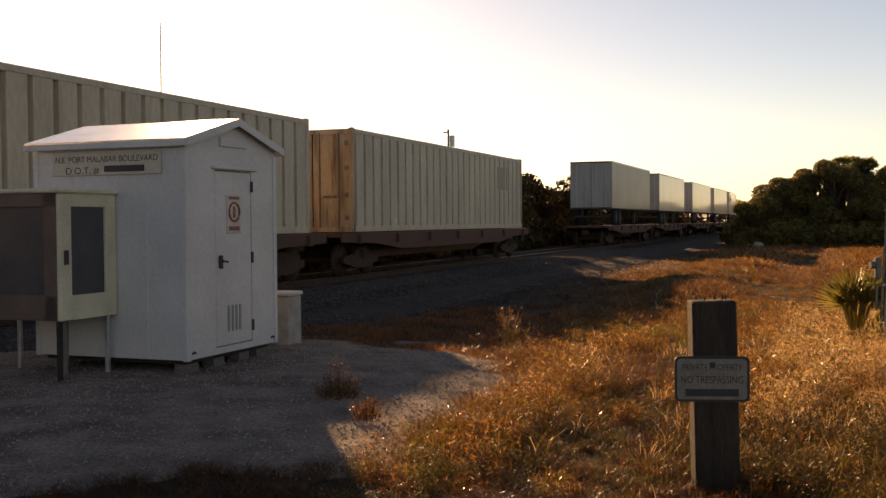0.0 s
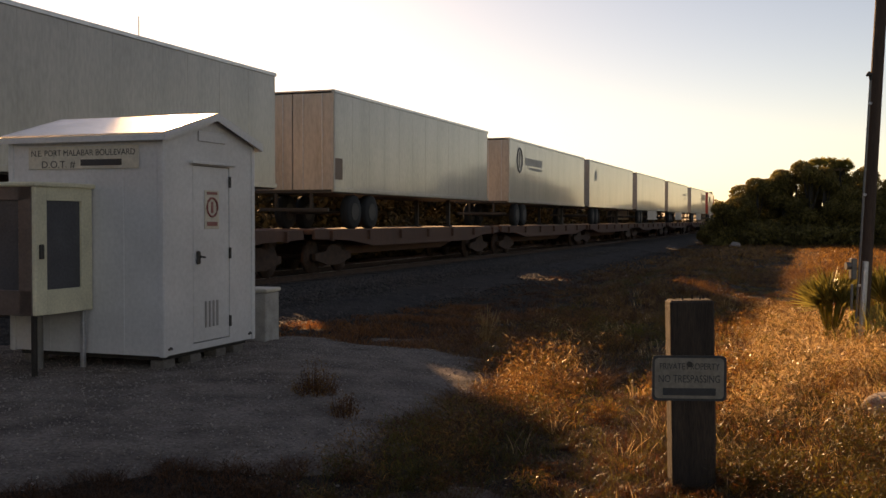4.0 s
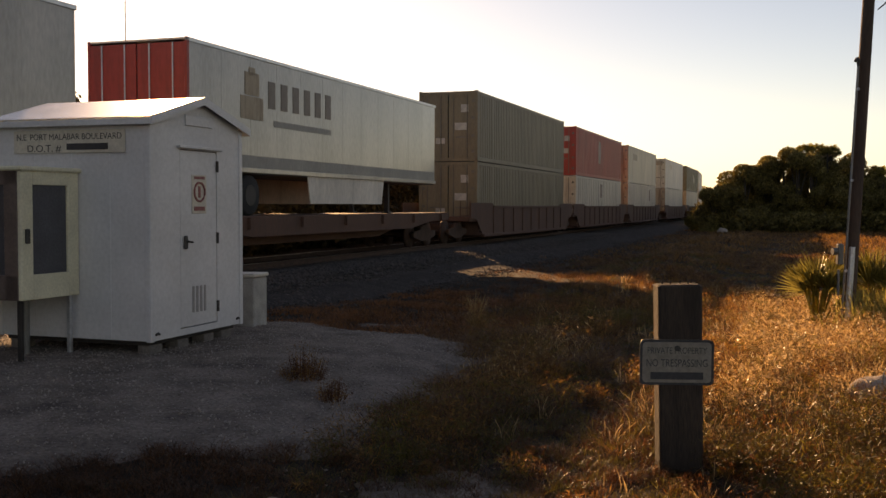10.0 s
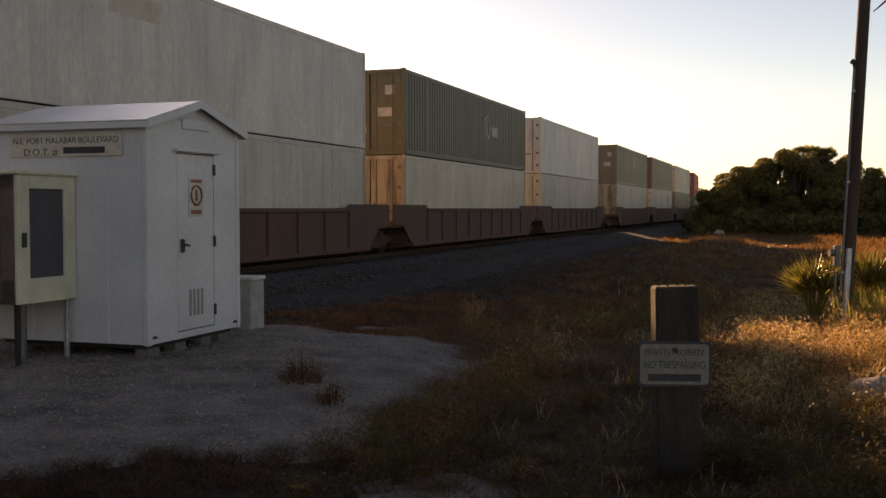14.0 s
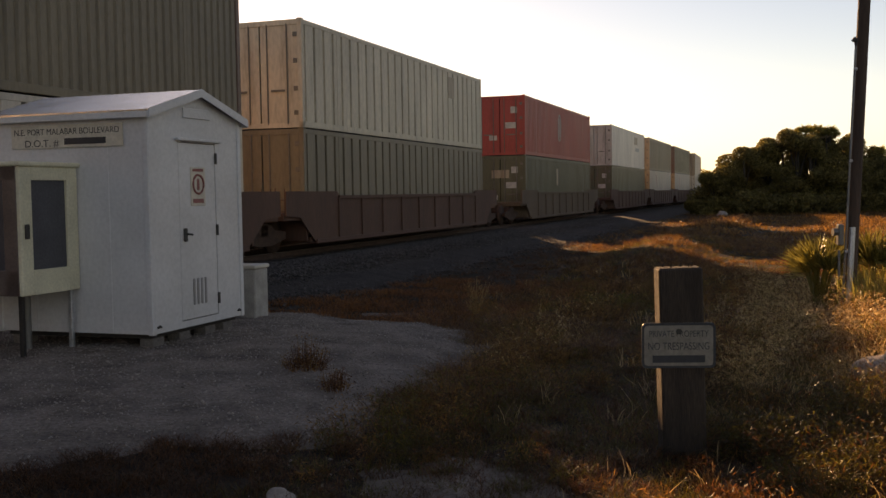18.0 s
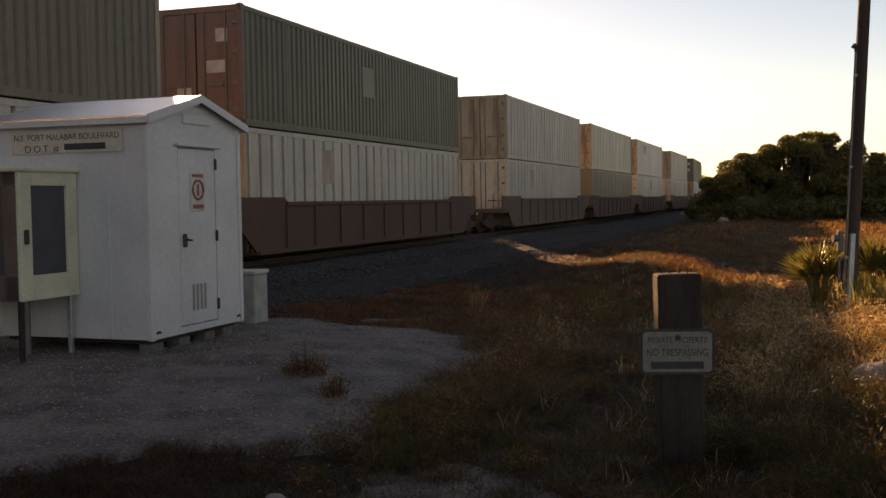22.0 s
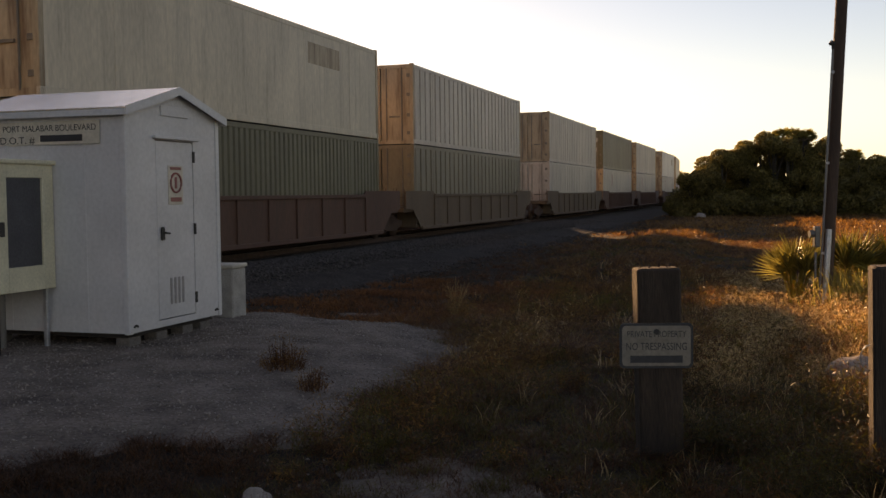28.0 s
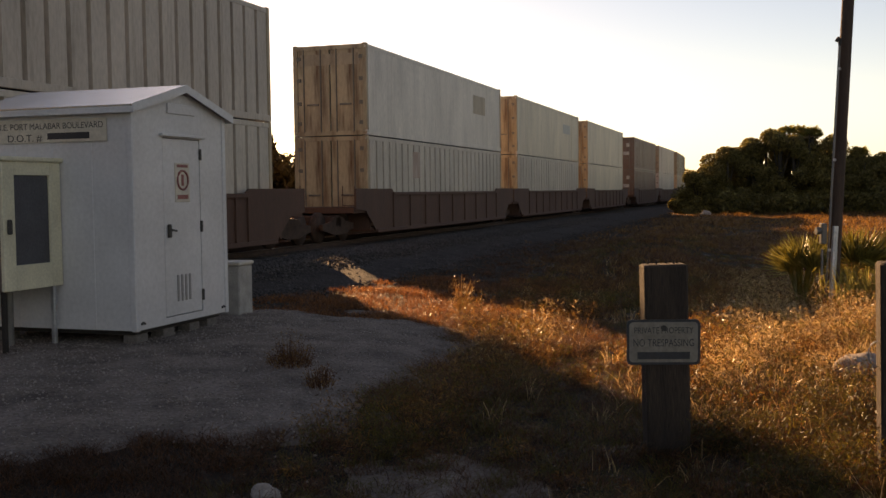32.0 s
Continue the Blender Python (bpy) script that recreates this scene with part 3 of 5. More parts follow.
def flat_car(length, label):
    ob = thing("flat_car", Matrix(), label, "railcar", "flat cars of the train")
    h = length / 2
    part("deck", Geo().box(-h, h, -1.35, 1.35, 1.10, 1.24, 0.02), CAR_BROWN, ob)
    part("centre_sill", Geo().prism([(-h, 1.1), (-h + 2.6, 0.75), (-h + 4.5, 0.45), (h - 4.5, 0.45), (h - 2.6, 0.75), (h, 1.1)], 1, -0.35, 0.35), CAR_BROWN, ob)
    for y in (-1.32, 1.32):
        part("side_sill", Geo().prism([(-h, 0.98), (-h + 2.2, 0.92), (-h + 4.0, 0.72), (h - 4.0, 0.72), (h - 2.2, 0.92), (h, 0.98), (h, 1.16), (-h, 1.16)], 1, y - 0.04, y + 0.04), CAR_BROWN, ob)
    n = int(length / 2.4)
    stake = shared(("stake_pocket",), lambda: Geo().box(-0.06, 0.06, -0.05, 0.05, 0.92, 1.2, 0.01), CAR_BROWN)
    for i in range(n):
        for y in (-1.40, 1.40):
            part("stake_pocket", stake, CAR_BROWN, ob, at=pose(-h + 1 + i * (length - 2) / (n - 1), y, 0))
    for x in (-h + 1.8, h - 1.8):
        add_truck(ob, x)
    for x in (-1, 1):
        part("coupler", Geo().box(-0.45, 0.45, -0.12, 0.12, 0.72, 0.98, 0.03), RUSTY, ob, at=pose(x * (h + 0.35), 0, 0))
    return ob


def tyre_geo():
    return Geo().tube([(0, -0.14, 0), (0, -0.11, 0), (0, 0.11, 0), (0, 0.14, 0)], [0.44, 0.5, 0.5, 0.44], 20)


def trailer(length, mat, end, label, skirt=False, mark=None, style="smooth"):
    """A road trailer without its tractor, standing on z = 0."""
    ob = thing("semi_trailer", Matrix(), label, "trailer", "road trailers on the train")
    h, w, z0, z1 = length / 2, 1.295, 1.05, 3.92
    sheet = shared(("side_wall", style, length, "t"), lambda: side_sheet(style, length - 0.2, z0 + 0.1, z1 - 0.08), mat)
    part("side_wall", sheet, mat, ob, at=pose(0, -w + 0.02, 0))
    part("side_wall", sheet, mat, ob, at=pose(0, w - 0.02, 0, 0, 0, 180))
    for y in (-w + 0.03, w - 0.03):
        part("top_rail", shared(("top_rail", length, "t"), lambda: Geo().box(-h, h, -0.03, 0.03, -0.09, 0, 0.01), ALU), ALU, ob, at=pose(0, y, z1))
        part("bottom_rail", shared(("bottom_rail", length, "t"), lambda: Geo().box(-h, h, -0.03, 0.03, 0, 0.12, 0.01), mat), mat, ob, at=pose(0, y, z0))
    part("roof", shared(("roof", length, "t"), lambda: Geo().box(-h + 0.02, h - 0.02, -w + 0.05, w - 0.05, -0.05, -0.01), WHITE), WHITE, ob, at=pose(0, 0, z1))
    part("floor", shared(("floor", length, "t"), lambda: Geo().box(-h + 0.02, h - 0.02, -w + 0.07, w - 0.07, 0, 0.1), STEEL_DARK), STEEL_DARK, ob, at=pose(0, 0, z0 - 0.03))
    part("nose", shared(("nose",), lambda: Geo().box(-0.03, 0.03, -w + 0.05, w - 0.05, z0, z1 - 0.02, 0.01), mat), mat, ob, at=pose(h - 0.03, 0, 0))
    leaf = shared(("door", "t"), lambda: Geo().box(-0.02, 0.02, 0.015, w - 0.07, z0 + 0.06, z1 - 0.1, 0.008), end)
    for y in (0, -(w - 0.055)):
        door = part("door", leaf, end, ob, at=pose(-h + 0.03, y, 0))
        for dy in (0.3, 0.9):
            part("lock_rod", shared(("lock_rod", "t"), lambda: Geo().tube([(0, 0, z0 + 0.06), (0, 0, z1 - 0.1)], 0.018, 6), GALV), GALV, door, at=pose(-0.04, dy, 0))
    for y in (-w + 0.035, w - 0.035):
        part("corner_post", shared(("corner_post", "t"), lambda: Geo().box(-0.05, 0.05, -0.035, 0.035, z0, z1, 0.008), end), end, ob, at=pose(-h + 0.05, y, 0))
    part("bumper", shared(("bumper",), lambda: Geo().box(-0.05, 0.05, -1.1, 1.1, 0.5, 0.6, 0.01).box(-0.04, 0.04, -0.6, -0.52, 0.55, 1.05).box(-0.04, 0.04, 0.52, 0.6, 0.55, 1.05), STEEL_DARK), STEEL_DARK, ob, at=pose(-h + 0.08, 0, 0))
    tyre, hub = shared(("tyre",), tyre_geo, RUBBER, True), shared(("rim",), lambda: Geo().tube([(0, -0.15, 0), (0, 0.15, 0)], 0.26, 14), STEEL_DARK)
    for x in (-h + 1.6, -h + 2.85):
        for y in (-1.08, 1.08):
            wheel = part("wheel", tyre, RUBBER, ob, at=pose(x, y, 0.5))
            part("rim", hub, STEEL_DARK, wheel)
        part("axle", shared(("axle", "t"), lambda: Geo().tube([(0, -1.0, 0), (0, 1.0, 0)], 0.07, 8), STEEL_DARK), STEEL_DARK, ob, at=pose(x, 0, 0.5))
    for y in (-0.65, 0.65):
        part("landing_leg", shared(("landing_leg",), lambda: Geo().box(-0.07, 0.07, -0.07, 0.07, 0.06, 1.05).box(-0.15, 0.15, -0.13, 0.13, 0.0, 0.06), STEEL_DARK), STEEL_DARK, ob, at=pose(h - 3.2, y, 0))
    if skirt:
        sk = shared(("side_skirt",), lambda: Geo().prism([(-2.6, 1.06), (2.9, 1.06), (2.7, 0.30), (-2.4, 0.30)], 1, -0.012, 0.012), WHITE)
        for y in (-w + 0.08, w - 0.08):
            part("side_skirt", sk, WHITE, ob, at=pose(0.4, y, 0))
    if mark:
        for x, z, sx, sz, ink in mark:
            if ink is OVAL_GREY:
                part("marking", oval(sx, sz), ink, ob, "grey painted oval ring", at=pose(x, -w + 0.018, z))
            else:
                part("marking", Geo().box(-sx / 2, sx / 2, -0.004, 0.004, -sz / 2, sz / 2), ink, ob, "painted marking without words", at=pose(x, -w + 0.012, z))
    return ob


VEHICLES = []          # (thing, middle's place along the track at 0 s, height over the rails)


def run(ob, middle, z=0.0):
    VEHICLES.append((ob, middle, z))
    return ob


PLATE = [(-3.6, 2.05, 0.8, 0.95, FADED)]
PLATE_BACK = [(4.2, 2.03, 0.85, 1.0, BROWN)]
PLATE_MID = [(0.2, 2.1, 0.7, 0.9, BROWN)]
LOGO_OVAL = [(-0.55, 1.7, 0.62, 1.45, OVAL_WHITE)]
LOGO_WORD = [(4.4, 1.9, 2.2, 0.55, GREY)]
# u: leading end at 0 s; upper paint, style, end; lower paint, style, end
STACKS = [
    (271.0, DULL, "fine", None, DULL, "fine", None, None, None),
    (291.1, RED, "fine", None, DINGY, "ribbed", CREAM, LOGO_OVAL, PLATE_MID),
    (311.1, CREAM, "smooth", ORANGE, DINGY, "ribbed", ORANGE, [(-4.6, 2.1, 2.2, 0.5, TAN)], PLATE_BACK),
    (334.9, WHITE, "smooth", CREAM, DINGY, "smooth", TAN, [(-3.4, 2.2, 1.7, 0.45, CREAM), (None, 2.45, 2.0, 0.42, TAN)], None),
    (354.95, GREEN, "fine", None, CREAM, "smooth", ORANGE, [(1.7, 1.6, 0.8, 0.95, OVAL_WHITE), (2.9, 1.5, 0.9, 0.4, TAN)], None),
    (374.9, WHITE, "smooth", None, DINGY, "smooth", CREAM, None, None),
    (399.3, DULL, "fine", None, DINGY, "ribbed", ORANGE, [(0.5, 1.9, 1.2, 1.2, OLIVE)], None),
    (419.3, DULL, "fine", BROWN, DINGY, "ribbed", CREAM, None, PLATE_BACK),
    (439.2, CREAM, "ribbed", CREAM, OLIVE, "ribbed", None, [(4.4, 2.2, 0.7, 0.8, TAN)], None),
    (463.2, RED, "fine", None, GREEN, "fine", None, LOGO_OVAL, [(-1.2, 1.9, 0.35, 0.9, TAN), (None, 2.0, 0.9, 0.4, TAN)]),
    (488.1, WHITE, "smooth", PALE, GREEN, "fine", None, [(3.4, 2.2, 1.8, 0.6, TAN), (4.2, 1.5, 2.0, 0.3, GREY)], None),
    (508.0, DULL, "fine", TAN, DINGY, "ribbed", ORANGE, None, PLATE),
    (528.0, GREEN, "fine", BROWN, DINGY, "ribbed", ORANGE, [(-0.6, 1.8, 0.9, 0.9, OLIVE)], PLATE),
    (551.75, PALE, "ribbed", TAN, DINGY, "ribbed", CREAM, None, PLATE),
    (572.1, CREAM, "ribbed", ORANGE, OLIVE, "ribbed", None, None, None),
    (592.0, WHITE, "ribbed", ORANGE, DINGY, "smooth", CREAM, [(-4.3, 2.2, 0.5, 0.75, FADED), (-3.65, 2.2, 0.5, 0.75, FADED), (-3.0, 2.2, 0.5, 0.75, FADED)], PLATE_MID),
    (615.9, PALE, "ribbed", TAN, CREAM, "ribbed", CREAM, None, PLATE),
    (639.7, GREEN, "fine", None, DINGY, "smooth", ORANGE, None, PLATE),
    (659.6, CREAM, "smooth", ORANGE, GREEN, "fine", None, [(4.1, 2.2, 2.2, 0.6, ORANGE)], None),
    (679.8, PALE, "ribbed", TAN, OLIVE, "ribbed", None, None, None),
    (703.7, PALE, "ribbed", TAN, DINGY, "ribbed", PALE, None, None),
    (723.6, DULL, "fine", GREEN, DINGY, "ribbed", ORANGE, None, PLATE),
    (743.6, PALE, "ribbed", ORANGE, DINGY, "ribbed", ORANGE, None, PLATE),
    (766.8, WHITE, "smooth", ORANGE, DINGY, "ribbed", ORANGE, [(4.7, 1.9, 1.9, 0.8, TAN), (None, 2.45, 2.1, 0.36, TAN)], PLATE),
    (786.6, CREAM, "smooth", ORANGE, DINGY, "ribbed", ORANGE, LOGO_WORD, None),
    (806.6, CREAM, "smooth", ORANGE, CREAM, "smooth", ORANGE, None, None),
    (830.4, BROWN, "fine", None, BROWN, "fine", None, None, None),
    (850.4, PALE, "ribbed", TAN, DINGY, "ribbed", None, None, None),
    (870.4, DULL, "fine", None, TAN, "ribbed", None, None, None),
    (894.2, GREEN, "fine", None, DINGY, "smooth", None, None, None),
    (914.2, CREAM, "ribbed", TAN, DINGY, "ribbed", None, None, None),
    (934.2, DULL, "fine", None, OLIVE, "smooth", None, None, None),
]
NAMES = {"ribbed": "steel container with upright ribs", "fine": "finely corrugated steel container", "smooth": "smooth-sided container"}
COLOUR = {WHITE: "white", CREAM: "cream", TAN: "tan", GREY: "grey", DINGY: "dingy white", PALE: "pale weathered", DULL: "dull brown", RED: "red", BROWN: "brown", GREEN: "dark green", OLIVE: "olive green", ORANGE: "orange"}


def build_train():
    for k, (u, up, us, ue, lo, ls, le, um, lm) in enumerate(STACKS):
        mid = u + LEN / 2
        run(well_car(CAR_YELLOW if k in (13, 16, 9, 19, 20) else CAR_BROWN, "rust-brown steel well car carrying two stacked containers", k + 1 == len(STACKS) or STACKS[k + 1][0] - u > 22, k in (21, 22)), mid)
        run(container(lo, ls, le, lm, f"{COLOUR[lo]} {NAMES[ls]} sitting in a well car"), mid, 0.42)
        run(container(up, us, ue, um, f"{COLOUR[up]} {NAMES[us]} stacked on another"), mid, 0.42 + TALL + 0.035)
    # two single containers at the front
    for u, mat, end in ((-14.0, WHITE, CREAM), (6.9, CREAM, CREAM), (26.1, CREAM, ORANGE)):
        run(flat_car(18.2, "low brown flat car with a single container"), u + LEN / 2)
        run(container(mat, "ribbed", end, [(5.6, 2.0, 1.3, 0.9, TAN)] if u > 20 else None, "weathered cream ribbed steel container with rusty ends"), u + LEN / 2, 1.26)
    # road trailers on flat cars
    CREST = [(-5.3, 2.62, 1.1, 0.55, TAN), (-5.3, 3.2, 0.7, 0.55, TAN), (-5.3, 3.5, 0.3, 0.2, TAN)] + [(-4.3 + 0.66 * k, 3.02, 0.36, 0.68, MARK_BROWN) for k in range(6)] + [(-2.5, 2.32, 3.4, 0.16, FAINT), (0, 1.32, 15.9, 0.30, FAINT)]
    rows = [(62.0, 13.75, TRAILER_GREY, GREY, False, None), (79.9, 14.2, TRAILER_WHITE, GREY, False, None), (99.6, 15.35, TRAILER_WHITE, TRAILER_END, False, None), (118.2, 14.7, TRAILER_WHITE, TRAILER_END, False, [(-7.0, 1.7, 0.5, 0.6, BROWN)]),
            (136.0, 16.2, TRAILER_WHITE, TRAILER_END, False, [(-6.3, 3.0, 0.8, 1.1, OVAL_GREY), (-3.7, 3.0, 3.2, 0.34, GREY), (-3.4, 2.68, 2.4, 0.12, GREY)]), (153.5, 16.2, TRAILER_WHITE, GREY, False, [(-6, 3.0, 0.7, 0.6, GREY)]),
            (171.6, 16.2, TRAILER_WHITE, GREY, True, None), (189.9, 16.3, TRAILER_WHITE, TRAILER_END, True, [(5.2, 2.9, 2.8, 0.22, FAINT), (5.6, 2.5, 1.6, 0.14, FAINT)]),
            (209.5, 16.85, TRAILER_WHITE, TRAILER_END, True, [(x + 8.6 if sx < 10 else x, z, sx, sz, ink) for x, z, sx, sz, ink in CREST]), (229.7, 16.2, TRAILER_WHITE, RED, True, CREST), (249.5, 16.3, TRAILER_WHITE, RED, True, CREST)]
    words = {TRAILER_END: "pale grey", RED: "red", GREY: "grey"}
    for u, length, mat, end, skirt, mark in rows:
        run(flat_car(length + 2.6, "low dark flat car carrying a road trailer"), u + length / 2)
        run(trailer(length, mat, end, f"{'grey' if mat is TRAILER_GREY else 'white'} road trailer with {words[end]} rear doors on a flat car", skirt, mark), u + length / 2, 1.24)


build_train()

# ---- signal hut ----
def build_hut():
    n0, n1, s0, s1, z0, z1, ridge = 6.08, 7.93, 8.72, 10.44, 0.29, 2.50, 2.74
    m = grid_pose((s0 + s1) / 2, (n0 + n1) / 2, z0)
    hut = thing("signal_hut", m, "small white metal railway signal hut raised on concrete blocks", "hut")
    a, b, top, rise = (s1 - s0) / 2, (n1 - n0) / 2, z1 - z0, ridge - z1
    # long walls (front and back) and gable walls; the door is in the gable towards the camera's side
    for x, nm in ((-a, "front"), (a, "back")):
        part("wall", Geo().box(x - 0.02, x + 0.02, -b + 0.02, b - 0.02, 0, top), SHED_WALL, hut, "white metal wall panel")
    for y in (-0.46, 0.0, 0.46):
        part("wall_seam", Geo().box(-a - 0.026, -a - 0.018, y - 0.02, y + 0.02, 0.01, top - 0.05, 0.003), SHED_WALL, hut)
    gable = [(-a, 0), (a, 0), (a, top), (0, top + rise), (-a, top)]
    dl, dr, db, dt = -0.36, 0.36, 0.07, 1.94
    part("wall", Geo().prism(gable, 1, b - 0.02, b + 0.02), SHED_WALL, hut, "white gable wall")
    g = Geo()
    for o in ([(-a, 0), (dl, 0), (dl, top + rise * (a + dl) / a), (-a, top)], [(dr, 0), (a, 0), (a, top), (dr, top + rise * (a - dr) / a)],
              [(dl, dt), (dr, dt), (dr, top + rise * (a - dr) / a), (0, top + rise), (dl, top + rise * (a + dl) / a)], [(dl, 0), (dr, 0), (dr, db), (dl, db)]):
        g.prism(o, 1, -b - 0.02, -b + 0.02)
    part("wall", g, SHED_WALL, hut, "white gable wall with a doorway")
    for x in (-a, a):
        for y in (-b, b):
            part("corner_trim", Geo().box(x - 0.035, x + 0.035, y - 0.035, y + 0.035, -0.01, top - 0.01, 0.008), SHED_WALL, hut)
    door = part("door", Geo().box(dl + 0.008, dr - 0.008, -b - 0.018, -b + 0.015, db + 0.008, dt - 0.008, 0.006), SHED_WALL, hut, "closed flush white metal door")
    part("door_handle", Geo().box(dl + 0.06, dl + 0.12, -b - 0.045, -b - 0.018, 0.90, 1.04, 0.01).tube([(dl + 0.09, -b - 0.06, 0.98), (dl + 0.16, -b - 0.07, 0.97)], 0.012, 6), STEEL_DARK, door, "dark lever handle")
    for z in (0.25, 1.0, 1.78):
        part("hinge", Geo().tube([(dr - 0.005, -b - 0.03, z - 0.06), (dr - 0.005, -b - 0.03, z + 0.06)], 0.016, 7), STEEL_DARK, door)
    # louvre shadows drawn as thin grey strips on the door
    for k in range(4):
        x = -0.12 + 0.075 * k
        part("vent_slot", Geo().box(x - 0.018, x + 0.018, -b - 0.028, -b - 0.016, 0.22, 0.50, 0.004), SLOT, door)
    plate = part("warning_plate", Geo().box(-0.14, 0.14, -b - 0.026, -b - 0.019, 1.27, 1.68, 0.003), BOARD, door, "small white warning plate with a round mark")
    ring = Geo()
    ring.tube([(0.1 * math.cos(t), -b - 0.03, 1.50 + 0.1 * math.sin(t)) for t in (k * math.pi / 10 for k in range(21))], 0.012, 5)
    part("warning_mark", ring.box(-0.02, 0.02, -b - 0.031, -b - 0.026, 1.44, 1.56), SIGN_RED, plate)
    for za, zb in ((1.30, 1.345), (1.635, 1.665)):
        part("warning_bar", Geo().box(-0.10, 0.10, -b - 0.031, -b - 0.026, za, zb), SIGN_RED, plate)
    part("drip_edge", Geo().box(dl - 0.06, dr + 0.06, -b - 0.07, -b - 0.02, dt + 0.01, dt + 0.04, 0.005), SHED_WALL, hut)
    part("gable_vent", Geo().box(-0.26, 0.26, -b - 0.035, -b - 0.018, top - 0.02, top + 0.09, 0.006), SHED_WALL, hut)
    # roof: two slopes with a folded edge
    ov, eave = 0.09, 0.10
    for sx in (-1, 1):
        t = rise / a
        o = [(0, top + rise + 0.05), (sx * (a + eave), top - t * eave + 0.05), (sx * (a + eave), top - t * eave + 0.02), (0, top + rise + 0.02)]
        part("roof_slope", Geo().prism(o, 1, -b - ov, b + ov), SHED_ROOF, hut, "shiny bare metal roof sheet")
        part("fascia", Geo().box(sx * (a + eave) - 0.012, sx * (a + eave) + 0.012, -b - ov, b + ov, top - t * eave - 0.03, top - t * eave + 0.03), SHED_WALL, hut)
        o = [(0, top + rise + 0.055), (sx * (a + eave), top - t * eave + 0.055), (sx * (a + eave), top - t * eave - 0.03), (0, top + rise - 0.03)]
        part("barge_board", Geo().prism(o, 1, -b - ov - 0.016, -b - ov), SHED_WALL, hut)
    # near-black frame stands in for the shaded gap below the walls
    part("floor_frame", Geo().box(-a + 0.05, a - 0.05, -b + 0.05, b - 0.05, -0.05, 0.0), SKID, hut, "floor frame coloured as the dark shaded gap under the hut")
    for x in (-a + 0.08, a - 0.08):
        part("lifting_eye", Geo().tube([(x - 0.03, -b - 0.03, 0.06), (x, -b - 0.035, 0.075), (x + 0.03, -b - 0.03, 0.06)], 0.012, 6), STEEL_DARK, hut)
    # concrete blocks under it
    for x in (-a + 0.16, -0.22, 0.28, a - 0.22):
        for y in (-b + 0.12, b - 0.15):
            blk = thing("concrete_block", grid_pose((s0 + s1) / 2 + x, (n0 + n1) / 2 + y, 0.06), "grey concrete block under the hut", "block", "blocks under the hut")
            part("block", Geo().box(-0.1, 0.1, -0.08, 0.08, -0.08, 0.18, 0.008), BLOCK, blk)
    # name board on the front wall
    board = thing("name_board", grid_pose(s0 - 0.03, 7.01, 2.29), "white board with the crossing's name in dark letters", "sign")
    part("panel", Geo().box(-0.012, 0.0, -0.68, 0.68, -0.115, 0.115, 0.003), BOARD, board)
    write(board, "N.E. PORT MALABAR BOULEVARD", 0.088, (-0.0135, 0.0, 0.02), 1.28)
    write(board, "D.O.T. #", 0.10, (-0.0135, 0.30, -0.10), 0.42)
    part("number_bar", Geo().box(-0.0145, -0.0125, -0.48, 0.02, -0.085, -0.02), SIGN_INK, board, "painted number shown as a plain bar")


def write(parent, text, size, at, width):
    """Letters on a face that looks towards the thing's -x, reading from +y to -y."""
    cu = bpy.data.curves.new("lettering", "FONT")
    cu.body, cu.size, cu.align_x, cu.extrude = text, size, "CENTER", 0.0008
    tmp = bpy.data.objects.new("lettering", cu)
    scene.collection.objects.link(tmp)
    bpy.context.view_layer.update()
    me = bpy.data.meshes.new_from_object(tmp)
    real = tmp.dimensions.x or 1
    bpy.data.objects.remove(tmp)
    me.materials.clear()
    me.materials.append(SIGN_INK)
    ob = new("lettering", me)
    ob.parent = parent
    ob.matrix_basis = Matrix.Translation(at) @ pose(0, 0, 0, 90, 0, -90) @ Matrix.Diagonal((width / real, 1, 1, 1))
    return ob


